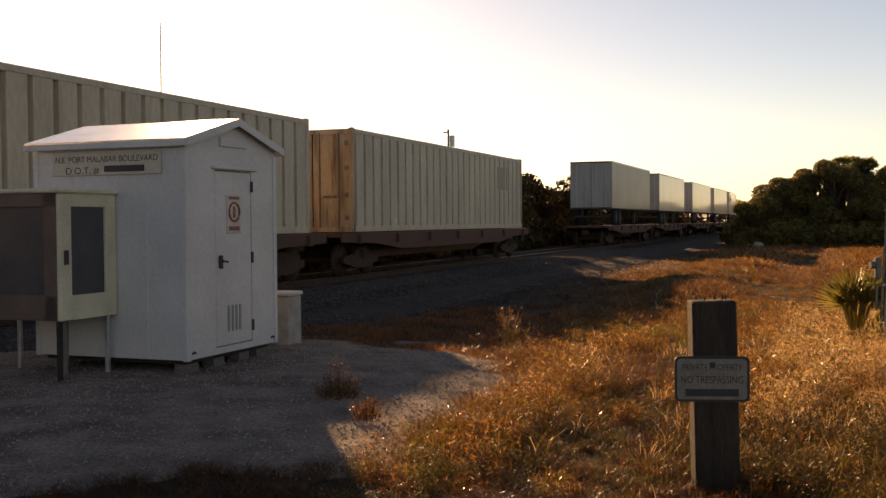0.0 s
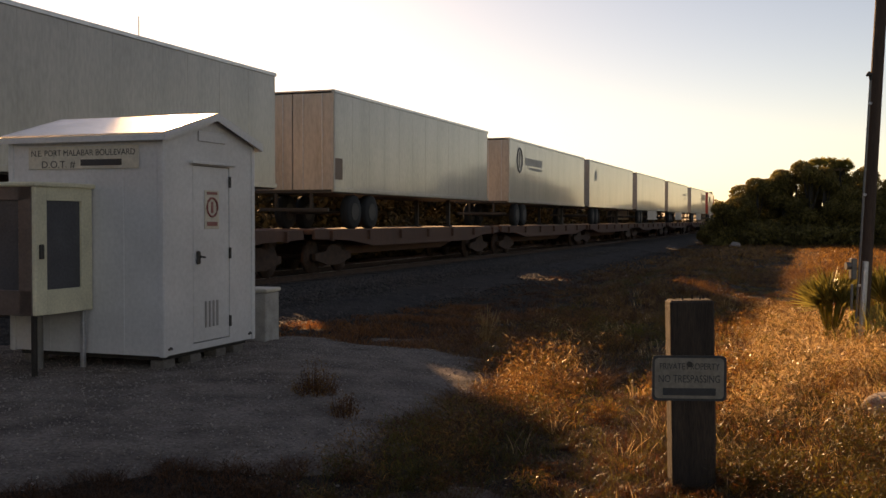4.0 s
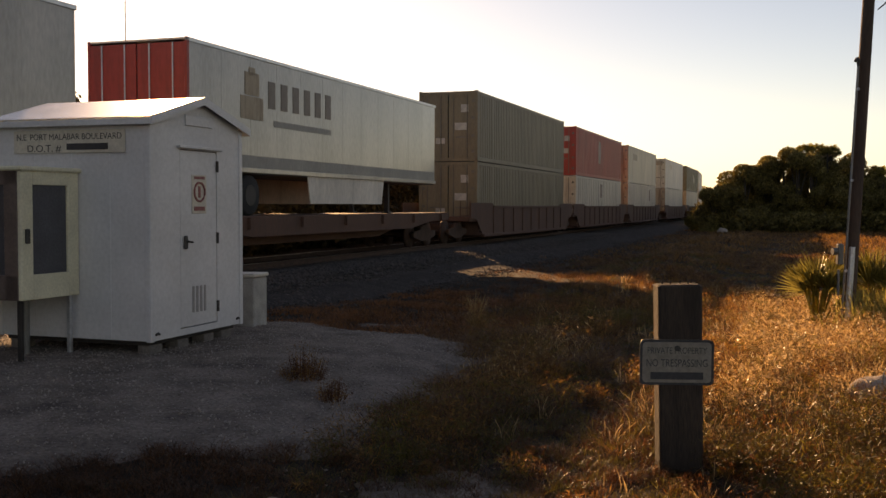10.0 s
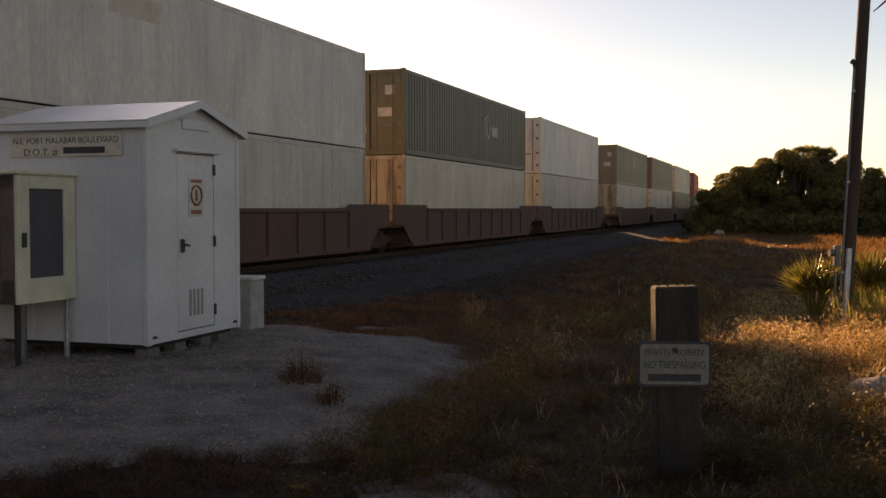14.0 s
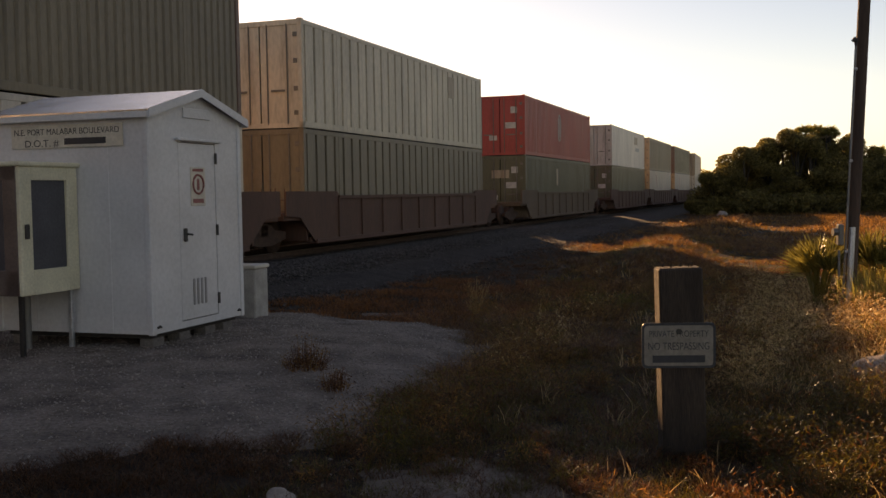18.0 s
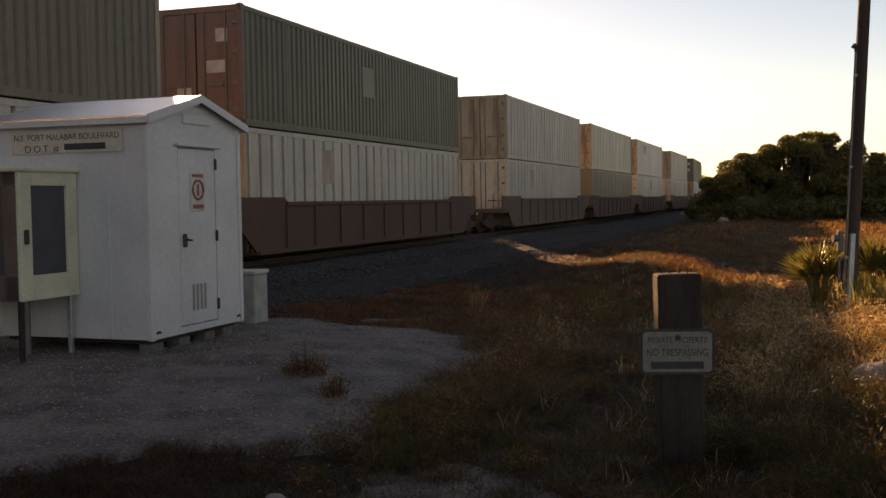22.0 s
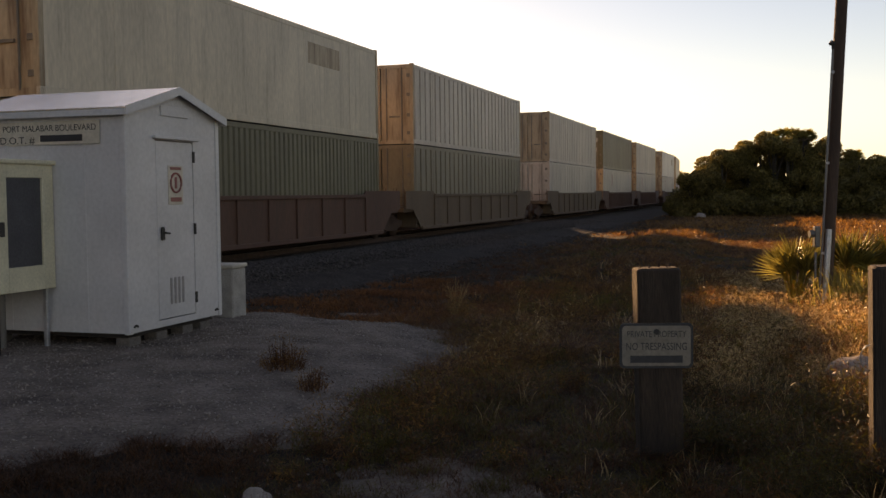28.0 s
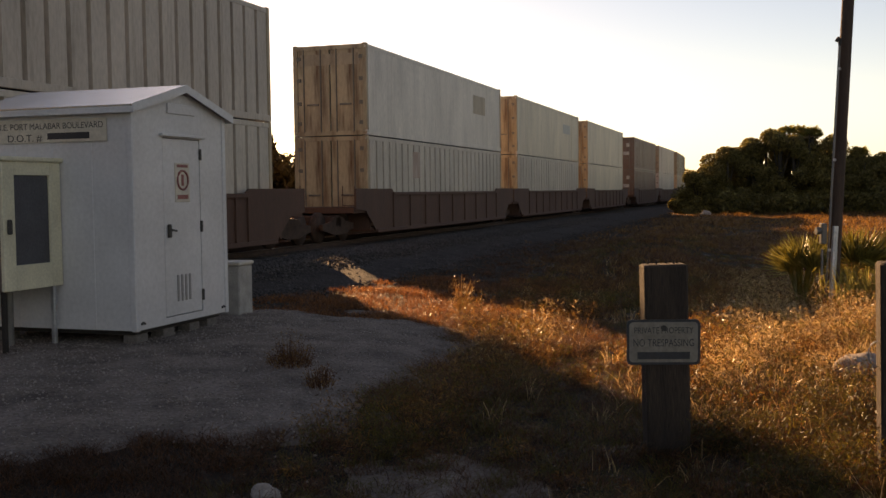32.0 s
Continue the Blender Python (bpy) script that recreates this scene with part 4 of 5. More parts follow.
def build_cabinet():
    cab = thing("equipment_cabinet", grid_pose(8.28, 7.55, 0.0), "cream metal equipment cabinet with dark recessed panels, standing on legs", "cabinet")
    a, b, z0, z1 = 0.41, 0.65, 0.74, 1.97
    part("body", Geo().box(-a + 0.03, a - 0.03, -b + 0.03, b - 0.03, z0 + 0.02, z1 - 0.02), CAB_DARK, cab, "dark recessed panels")
    for x in (-a, a - 0.16):
        part("frame_stile", Geo().box(x, x + 0.16, -b, -b + 0.05, z0, z1, 0.008), CABINET, cab)
    for za, zb in ((z0, z0 + 0.24), (z1 - 0.13, z1)):
        part("frame_rail", Geo().box(-a + 0.155, a - 0.155, -b, -b + 0.05, za, zb, 0.004), CABINET, cab)
        # rails and stiles of this face carry their shade in the colour
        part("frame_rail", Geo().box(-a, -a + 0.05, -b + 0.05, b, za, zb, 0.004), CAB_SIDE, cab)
    for y in (-b + 0.05, b - 0.16):
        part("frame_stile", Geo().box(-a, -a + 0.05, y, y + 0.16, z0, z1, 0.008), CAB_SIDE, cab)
    part("lid", Geo().box(-a - 0.03, a + 0.03, -b - 0.03, b + 0.03, z1, z1 + 0.045, 0.012), CABINET, cab)
    part("latch", Geo().box(-a + 0.04, -a + 0.10, -b - 0.02, -b, 1.28, 1.42, 0.006), STEEL_DARK, cab)
    for x in (-a + 0.06, a - 0.06):
        for y in (-b + 0.08, b - 0.08):
            part("leg", Geo().box(x - 0.022, x + 0.022, y - 0.022, y + 0.022, -0.1, z0, 0.004), GALV if x > 0 else SKID, cab)
    part("cable_pipe", Geo().tube([(0.15, -0.2, -0.1), (0.15, -0.2, z0)], 0.035, 10), PVC, cab)
    box = thing("utility_box", grid_pose(11.72, 6.74, 0.0, 4), "low pale concrete utility box beside the hut", "utility box")
    part("body", Geo().box(-0.2, 0.2, -0.22, 0.22, -0.08, 0.73, 0.015), CONCRETE, box)
    part("lid", Geo().box(-0.22, 0.22, -0.24, 0.24, 0.73, 0.78, 0.012), BOARD, box)


build_hut()
build_cabinet()

# ---- posts, sign and pole ----
def build_posts():
    m = pose(1.68, 6.34, -0.05, 0, -1.2, -3)
    post = thing("warning_post", m, "weathered dark railway tie set upright as a sign post", "post")
    g = Geo().box(-0.135, 0.135, -0.09, 0.09, -0.2, 1.22, 0.012)
    part("timber", g, TIE_WOOD, post)
    for x, y in ((-0.09, 0.03), (-0.05, -0.03), (0.02, 0.02), (0.06, -0.02), (0.09, 0.03)):
        part("nail", Geo().tube([(x, y, 1.2), (x + 0.004, y, 1.245)], 0.006, 5), RUSTY, post)
    sign = thing("warning_sign", m @ pose(-0.028, -0.10, 0.745, 0, 1.2, -2), "small faded metal warning sign with a dark border", "sign")
    def rounded(w, t, r):
        return [(sx * (w - r) + r * math.cos(math.radians(q)), sz * (t - r) + r * math.sin(math.radians(q))) for sx, sz, q0 in ((1, 1, 0), (-1, 1, 90), (-1, -1, 180), (1, -1, 270)) for q in (q0, q0 + 30, q0 + 60, q0 + 90)]

    part("border", Geo().prism(rounded(0.225, 0.14, 0.03), 1, -0.004, 0.004), SIGN_INK, sign, "dark rounded border")
    part("plate", Geo().prism(rounded(0.209, 0.124, 0.022), 1, -0.0056, -0.0035), SIGN_WHITE, sign)
    letters(sign, "PRIVATE PROPERTY", 0.055, 0.055, 0.36)
    letters(sign, "NO TRESPASSING", 0.065, -0.025, 0.37)
    part("text_bar", Geo().box(-0.16, 0.16, -0.0072, -0.0050, -0.105, -0.06), SIGN_INK, sign, "a line of writing shown as a plain bar")
    part("bolt", Geo().tube([(0, -0.018, 0.088), (0, 0.0, 0.088)], 0.018, 8), STEEL_DARK, sign)
    other = thing("fence_post", pose(2.735, 5.42, -0.05, 0, -1.0, -17), "second dark railway tie standing upright in the weeds", "post")
    part("timber", Geo().box(-0.12, 0.12, -0.09, 0.09, -0.2, 1.28, 0.012), TIE_WOOD, other)
    part("wire_loop", Geo().tube([(-0.125 - 0.05 * math.sin(t), -0.02, 0.78 + 0.07 * math.cos(t)) for t in (k * math.pi / 8 for k in range(9))], 0.004, 5), GALV, other)
    base = Vector((5.825, 13.54, -0.1))
    pole = thing("utility_pole", pose(base.x, base.y, base.z), "tall leaning brown wooden utility pole with a grey conduit", "utility pole")
    lean = Vector((0.047, 0.0, 1.0))
    part("shaft", Geo().tube([lean * z for z in (-0.3, 1, 3, 5, 7, 9)], [0.088, 0.086, 0.081, 0.077, 0.073, 0.069], 14), POLE_WOOD, pole, smooth=True)
    off = Vector((-0.103, -0.05, 0))
    part("conduit", Geo().tube([off + lean * z for z in (-0.2, 1.2, 2.4, 3.62)], 0.017, 8), PVC, pole, "grey plastic conduit")
    part("lower_guard", Geo().tube([Vector((-0.045, -0.10, 0)) + lean * z for z in (-0.2, 0.6, 1.22)], 0.042, 8), GALV, pole, "grey metal cable guard")
    part("weatherhead", Geo().tube([off + lean * 3.6, off + lean * 3.67, off + lean * 3.69 + Vector((-0.03, -0.02, 0)), off + lean * 3.66 + Vector((-0.06, -0.03, 0))], [0.018, 0.030, 0.030, 0.02], 8), STEEL_DARK, pole)
    for z in (0.9, 2.1, 3.3):
        part("strap", Geo().tube([off + lean * z + Vector((0, -0.03, 0)), off + lean * z + Vector((0.06, 0.06, 0))], 0.02, 6), GALV, pole)
    box = part("meter_box", Geo().box(-0.04, 0.04, -0.05, 0.04, 0.06, 0.34, 0.012), METER, pole, "grey electric meter box", at=pose(-0.135, -0.05, 0.92))
    part("meter", Geo().tube([(-0.05, -0.03, 0.24), (-0.11, -0.03, 0.24)], 0.05, 14), METER, box)
    part("conduit_stub", Geo().tube([(-0.02, -0.02, -0.35), (-0.02, -0.02, 0.0)], 0.018, 8), PVC, box)
    wire = thing("service_wire", Matrix(), "thin black service wires leading off the pole", "wire")
    top = base + lean * 4.35 + Vector((0.13, 0, 0))
    for e in (Vector((9.0, 12.0, 8.2)), Vector((9.6, 12.0, 8.4))):
        pts = [top.lerp(e, k / 8) + Vector((0, 0, -0.35 * math.sin(math.pi * k / 8))) for k in range(9)]
        part("strand", Geo().tube(pts, 0.008, 5), WIRE, wire)


def letters(parent, text, size, z, width):
    ob = write(parent, text, size, (0, 0, 0), width)
    ob.matrix_basis = pose(0, -0.0066, z, 90, 0, 0) @ Matrix.Diagonal((ob.matrix_basis.to_scale().x, 1, 1, 1))


build_posts()

# ---- plants ----
def blades(name, spots, heights, widths, mat, lean=0.5, seed=1, label="", bend=0.6):
    """One mesh of bent grass blades, each three faces tall."""
    rng = np.random.default_rng(seed)
    spots = np.asarray(spots, float)
    k = len(spots)
    a, b = rng.uniform(0, 2 * np.pi, k), rng.uniform(0, 2 * np.pi, k)
    h, w = np.asarray(heights)[:, None], np.asarray(widths)[:, None]
    side = np.stack([np.cos(a), np.sin(a), 0 * a], -1)
    away = np.stack([np.cos(b), np.sin(b), 0 * b], -1) * (rng.uniform(0.1, 1.0, k) * lean)[:, None]
    up = np.array([0, 0, 1.0])
    v = []
    for f, wide in ((0, 1.0), (0.45, 0.8), (0.8, 0.5)):
        c = spots + h * (up * f * (1 - 0.38 * f * bend) + away * f ** 1.6)
        v += [c - side * w * wide / 2, c + side * w * wide / 2]
    v.append(spots + h * (up * (1 - 0.55 * bend) + away * 1.2))
    v = np.stack(v, 1).reshape(-1, 3)
    base = (np.arange(k) * 7)[:, None]
    f = np.concatenate([base + np.array([t]) for t in ((0, 1, 3), (0, 3, 2), (2, 3, 5), (2, 5, 4), (4, 5, 6))], 1).reshape(-1, 3)
    ob = new(name, big_mesh(name, v, f, mat))
    return tagged(ob, label, "grass", kind="stuff")


def tall_grass_share(x, y):
    """How much tall grass stands at a place, 0 to 1."""
    n = x * TN.x + y * TN.y
    s = x * TD.x + y * TD.y
    g = noise.noise((x * 0.55, y * 0.55, 2.0)) + 0.5 * noise.noise((x * 1.7, y * 1.7, 4.0))
    reach = 2.9 + 1.2 * max(0.0, min(1.0, (s - 8) / 5)) + 2.3 * max(0.0, min(1.0, (s - 19) / 12)) + 0.9 * max(0.0, min(1.0, (s - 36) / 10)) + 0.9 * noise.noise((s * 0.3, 3, 1))
    right = 1 / (1 + math.exp(2.6 * (n - reach)))
    t = max(0.0, min(1.0, ((x - 0.3) * 1.5 + (y - 4.6) * 4.4) / 21.6))
    off = math.hypot(x - 0.3 - 1.5 * t, y - 4.6 - 4.4 * t)
    path = math.exp(-(off / 0.42) ** 2)
    return max(0.0, right * (0.55 + 0.55 * g + (0.25 if n < 0.6 else 0)) * (1 - 0.85 * path))


def build_grass():
    """Tufts of blades, thick on the right, thin on the bare soil."""
    rng = np.random.default_rng(11)
    tufts = {"dry": [], "russet": [], "green": [], "low": []}
    for zone, count, r0, r1, x0, x1 in ((0, 17000, 3.4, 13, -2.5, 6.8), (1, 18000, 13, 40, -3.5, 18), (2, 17000, 36, 92, 4, 46)):
        xs, ys = rng.uniform(x0, x1, count), r0 + (r1 - r0) * rng.uniform(0, 1, count)
        for x, y in zip(xs, ys):
            if x > 0.62 * y + 2.5 or (zone == 2 and x < 0.12 * y) or pad_height(x, y) > 0.03:
                continue
            share = tall_grass_share(x, y)
            g = noise.noise((x * 0.4 + 7, y * 0.4, 8.0)) + 0.6 * noise.noise((x * 1.3, y * 1.3, 3.0))
            r = rng.uniform()
            n = x * TN.x + y * TN.y
            if r < share * 1.1:
                h = (0.15 + 0.24 * max(0, 0.45 + g)) * rng.uniform(0.6, 1.3) * (0.62 if y < 6.5 else 1.0) * (1.0 if n < -0.5 else 0.66)
                if y > 19 and abs(n - 3.7) < 1.7:
                    h *= 1.45
                if zone == 2 and rng.uniform() < 0.88:
                    tufts["dry"].append((x, y, h * 1.2, zone, 1))
                    continue
                if 1.2 < n < 1.9 and y < 14:
                    h *= 0.6
                near_mix = rng.uniform() if y < 8.6 else 1.0
                key = "russet" if near_mix < 0.38 else "green" if near_mix < 0.82 or g < -0.15 and r < 0.4 else "russet" if (g > 0.25 and rng.uniform() < 0.5) or rng.uniform() < 0.18 else "dry"
                tufts[key].append((x, y, h, zone, 1))
            elif n < 8.6 and rng.uniform() < 0.8 * (1 if n < 7.2 else 0.4):
                tufts["green" if rng.uniform() < 0.35 and n < 3 else "low"].append((x, y, rng.uniform(0.05, 0.17), zone, 0.9))
    look_up = {"dry": ("dry_grass", DRY, "dense golden dry grass and weeds"), "russet": ("russet_weeds", RUSSET, "reddish brown dried weeds among the grass"),
               "green": ("green_grass", GREEN_GRASS, "patches of short green grass"), "low": ("low_dry_grass", RUSSET, "sparse low dried grass on bare soil")}
    for i, (key, (name, mat, label)) in enumerate(look_up.items()):
        spots, hs, ws = [], [], []
        for x, y, h, zone, full in tufts[key]:
            k = int((46, 24, 12)[zone] * full * rng.uniform(0.6, 1.4))
            r = (0.07, 0.13, 0.45)[zone] * rng.uniform(0.5, 1.5) + 0.1 * h
            a, q = rng.uniform(0, 6.283, k), r * np.sqrt(rng.uniform(0, 1, k))
            px, py = x + q * np.cos(a), y + q * np.sin(a)
            z = ground_height(x, y) - 0.025
            spots.append(np.stack([px, py, np.full(k, z)], -1))
            hs.append(h * rng.uniform(0.35, 1.25, k))
            ws.append(rng.uniform(0.6, 1.4, k) * (0.0042, 0.009, 0.026)[zone])
        blades(name, np.concatenate(spots), np.concatenate(hs), np.concatenate(ws), mat, 1.35, 20 + i, label, 0.85)


def build_straw():
    """Tall pale seed stalks that stand out of the grass."""
    rng = np.random.default_rng(77)
    spots, hs = [], []
    for x, y in zip(rng.uniform(0.6, 8, 7800), rng.uniform(4.2, 24, 7800)):
        n = x * TN.x + y * TN.y
        if x > 0.6 * y + 2 or rng.uniform() > tall_grass_share(x, y) * (0.3 if y < 7.8 else 1.0 if n < 0.5 else 0.5 if n < 1.2 else 0.06):
            continue
        for k in range(rng.integers(4, 12)):
            spots.append((x + rng.normal() * 0.06, y + rng.normal() * 0.06, ground_height(x, y) - 0.02))
            hs.append(rng.uniform(0.2, 0.48) * (1.0 if n < -0.4 else 0.62) * (0.75 if y < 6.5 else 1))
    spots, hs = np.array(spots), np.array(hs)
    reeds = np.stack([rng.normal(6.25, 0.24, 900), rng.normal(13.3, 0.3, 900), np.full(900, -0.2)], -1)
    blades("tall_green_grass", reeds, rng.uniform(0.4, 1.1, 900), rng.uniform(0.007, 0.014, 900), PALM, 0.5, 6, "tall green grass round the foot of the pole", 0.4)
    red, tall = [], []
    for s, n in zip(rng.uniform(9, 22, 3000), rng.uniform(3.6, 8.3, 3000)):
        q = along(s, n)
        if pad_height(q.x, q.y) > 0.0 or rng.uniform() > 0.42 + 0.9 * noise.noise((q.x * 0.8, q.y * 0.8, 21)) - (0.25 if n > 7.4 else 0):
            continue
        k = int(rng.integers(14, 30))
        red.append(np.stack([q.x + rng.normal(size=k) * 0.09, q.y + rng.normal(size=k) * 0.09, np.full(k, ground_height(q.x, q.y) - 0.01)], -1))
        tall.append(rng.uniform(0.06, 0.2, k))
    red, tall = np.concatenate(red), np.concatenate(tall)
    blades("red_weeds", red, tall, rng.uniform(0.005, 0.010, len(red)), EMBER, 1.2, 8, "low red and orange dried weeds between pad and track", 0.7)
    blades("straw_stalks", spots, hs, 0.0028 + 0.0004 * spots[:, 1], STRAW, 0.95, 5, "tall pale seed stalks in the dry grass", 0.5)


def build_weeds():
    """Dried bushy weeds among the grass: clumps of small curled leaves on thin stalks."""
    rng = np.random.default_rng(31)
    sets = {"dry": [], "russet": [], "green": [], "pale": [], "bush": []}
    for x, y in zip(rng.uniform(-1.5, 8, 5200), rng.uniform(3.6, 24, 5200)):
        share = tall_grass_share(x, y)
        if x > 0.6 * y + 2 or pad_height(x, y) > 0.0 or rng.uniform() > share * 0.3:
            continue
        n = x * TN.x + y * TN.y
        g = noise.noise((x * 0.5 + 3, y * 0.5, 1.0))
        h = rng.uniform(0.14, 0.34) * (1.25 if n < -0.5 else 0.8 if n < 1.2 or y > 14 else 0.45 if n < 1.9 else 0.75) * (0.7 if y < 6.5 else 1)
        sets["green" if g < -0.2 else "russet" if rng.uniform() < (0.4 if y > 8.6 else 0.65) else "dry"].append((x, y, ground_height(x, y), h))
    big = [(1.12, 9.95, 0.44), (1.42, 10.5, 0.42), (0.86, 9.2, 0.36), (1.75, 11.4, 0.36), (1.0, 8.1, 0.34), (2.45, 8.6, 0.5), (3.0, 9.6, 0.5), (-0.12, 7.25, 0.26), (0.12, 7.45, 0.2), (2.6, 7.4, 0.46), (2.3, 6.7, 0.36), (2.95, 7.0, 0.42), (2.7, 6.5, 0.36), (3.3, 7.6, 0.44), (2.25, 7.6, 0.4), (3.1, 6.6, 0.36), (3.5, 7.1, 0.4), (2.0, 6.1, 0.3), (-0.3, 6.9, 0.25), (-0.55, 6.6, 0.22), (0.05, 6.6, 0.24), (0.3, 7.0, 0.24), (-0.2, 6.3, 0.2), (0.5, 7.6, 0.26), (0.75, 8.2, 0.3), (1.0, 9.6, 0.42), (1.3, 10.2, 0.42), (0.75, 8.8, 0.34), (0.1, 8.0, 0.22)]
    while len(big) < 260:
        x, y = rng.uniform(0.5, 7.5), 5.2 + 15 * rng.uniform() ** 1.3
        n = x * TN.x + y * TN.y
        if x < 0.6 * y + 1 and math.hypot(x - 3.78, y - 7.90) > 0.7 and pad_height(x, y) < -0.02 and rng.uniform() < tall_grass_share(x, y) * (1.0 if n < 0.8 else 0.45):
            big.append((x, y, rng.uniform(0.28, 0.52) * (1 if n < -0.4 else 0.66 if n < 1.2 or y > 14 else 0.45 if n < 1.9 else 0.65) * (0.75 if y < 6.5 else 1)))
    for k, (x, y, h) in enumerate(big):
        for j in range(5):
            q = (j + k) % 5
            if x * TN.x + y * TN.y < 0.6 and y > 7.6 and (k % 3 < 2 and q < 3):
                sets["pale"].append((x + rng.normal() * h * 0.3, y + rng.normal() * h * 0.3, ground_height(x, y), h * rng.uniform(0.7, 1.1)))
                continue
            sets[("bush" if q < 3 else "russet" if q < 4 else "green") if y < 8 and x > 1.8 else ("green" if q < 2 else "russet" if q == 2 else "dry") if y < 8.3 and x < 1.5 else ("pale" if q < 1 else "dry") if k in (0, 1, 2, 3) else "dry" if q < 3 else "russet" if q == 3 else "green"].append((x + rng.normal() * h * 0.34, y + rng.normal() * h * 0.34, ground_height(x, y), h * rng.uniform(0.7, 1.15)))
    for i, (key, mat) in enumerate((("dry", DRY), ("russet", RUSSET), ("green", GREEN_GRASS), ("pale", STRAW), ("bush", BUSH))):
        p = np.array(sets[key])
        k = 190
        c = np.repeat(p, k, 0)
        d = np.clip(rng.normal(size=(len(c), 3)), -1.5, 1.5) * np.array([0.46, 0.46, 0.34]) * c[:, 3:4]
        q = c[:, :3] + d + np.stack([0 * c[:, 3], 0 * c[:, 3], c[:, 3] * 0.55], -1)
        q[:, 2] = np.maximum(q[:, 2], c[:, 2] + 0.01)
        u = rng.normal(size=(len(c), 3)) + np.array([0, 0, 0.5])
        u /= np.linalg.norm(u, axis=1)[:, None]
        w = np.cross(u, rng.normal(size=(len(c), 3)))
        w /= np.linalg.norm(w, axis=1)[:, None]
        size = ((0.017 if key == "pale" else 0.014) * rng.uniform(0.4, 1.6, len(c)) * (1 + 0.035 * c[:, 1]))[:, None]
        v = np.stack([q - u * size, q + w * size * 0.12, q + u * size, q - w * size * 0.12], 1).reshape(-1, 3)
        names = {"dry": "dry_weeds", "russet": "brown_weeds", "green": "green_weeds", "pale": "pale_weeds", "bush": "leafy_weeds"}
        words = {"dry": "golden dried bushy weeds with curled leaves", "russet": "reddish brown withered weeds", "green": "low green leafy weeds", "pale": "pale tangled straw weeds that catch the sun", "bush": "dark leafy weeds in low bushes"}
        tagged(new(names[key], big_mesh(names[key], v, np.arange(len(v)).reshape(-1, 4), mat)), words[key], "weeds", kind="stuff")


def leaf_cloud(centres, radii, count, size, seed, squash=0.8):
    """Leaf faces scattered through overlapping clumps."""
    rng = np.random.default_rng(seed)
    centres, radii = np.asarray(centres, float), np.asarray(radii, float)
    pick = rng.choice(len(centres), count, p=radii ** 2 / (radii ** 2).sum())
    d = rng.normal(size=(count, 3))
    d /= np.linalg.norm(d, axis=1)[:, None]
    d[:, 2] *= squash
    p = centres[pick] + d * (radii[pick] * rng.uniform(0.55, 1.12, count) ** 0.6)[:, None]
    u = rng.normal(size=(count, 3))
    u /= np.linalg.norm(u, axis=1)[:, None]
    w = np.cross(u, rng.normal(size=(count, 3)))
    w /= np.linalg.norm(w, axis=1)[:, None]
    s = (size * rng.uniform(0.6, 1.4, count))[:, None]
    v = np.stack([p - u * s, p + w * s * 0.45, p + u * s, p - w * s * 0.45], 1).reshape(-1, 3)
    return v, np.arange(count * 4).reshape(-1, 4)


def tree(x, y, height, spread, seed, leaves=4200, size=0.22, label="broad dense dark green tree", low=0.15, mat=LEAF):
    rng = random.Random(seed)
    ob = thing("tree", pose(x, y, ground_height(x, y) - 0.1, 0, 0, rng.uniform(0, 360)), label, "tree", "trees round the railway")
    trunk = Geo().tube([(0, 0, 0), (0.1, 0.05, height * 0.2), (0.05, 0.15, height * 0.45), (0.2, 0.1, height * 0.75)], [0.06 * height / 2, 0.05 * height / 2, 0.035 * height / 2, 0.02], 8)
    part("trunk", trunk, BARK, ob, smooth=True)
    cs, rs = [], []
    for k in range(9):
        a, r = rng.uniform(0, 6.28), spread * rng.uniform(0.15, 0.62)
        z = height * rng.uniform(low + 0.1, 0.82)
        top = 1 - 0.45 * (r / spread)
        c = (r * math.cos(a), r * math.sin(a), min(z, height * top * 0.86))
        cs.append(c)
        rs.append(spread * rng.uniform(0.26, 0.42))
        if k < 5:
            part("limb", Geo().tube([(0.05, 0.1, height * 0.3), (c[0] * 0.5, c[1] * 0.5, c[2] * 0.75), c], [0.012 * height, 0.007 * height, 0.003 * height], 6), BARK, ob)
    v, f = leaf_cloud(cs, rs, leaves, size, seed)
    v[:, 2] = np.maximum(v[:, 2], 0.12)
    part("crown", big_mesh("crown", v, f, mat), mat, ob)
    return ob


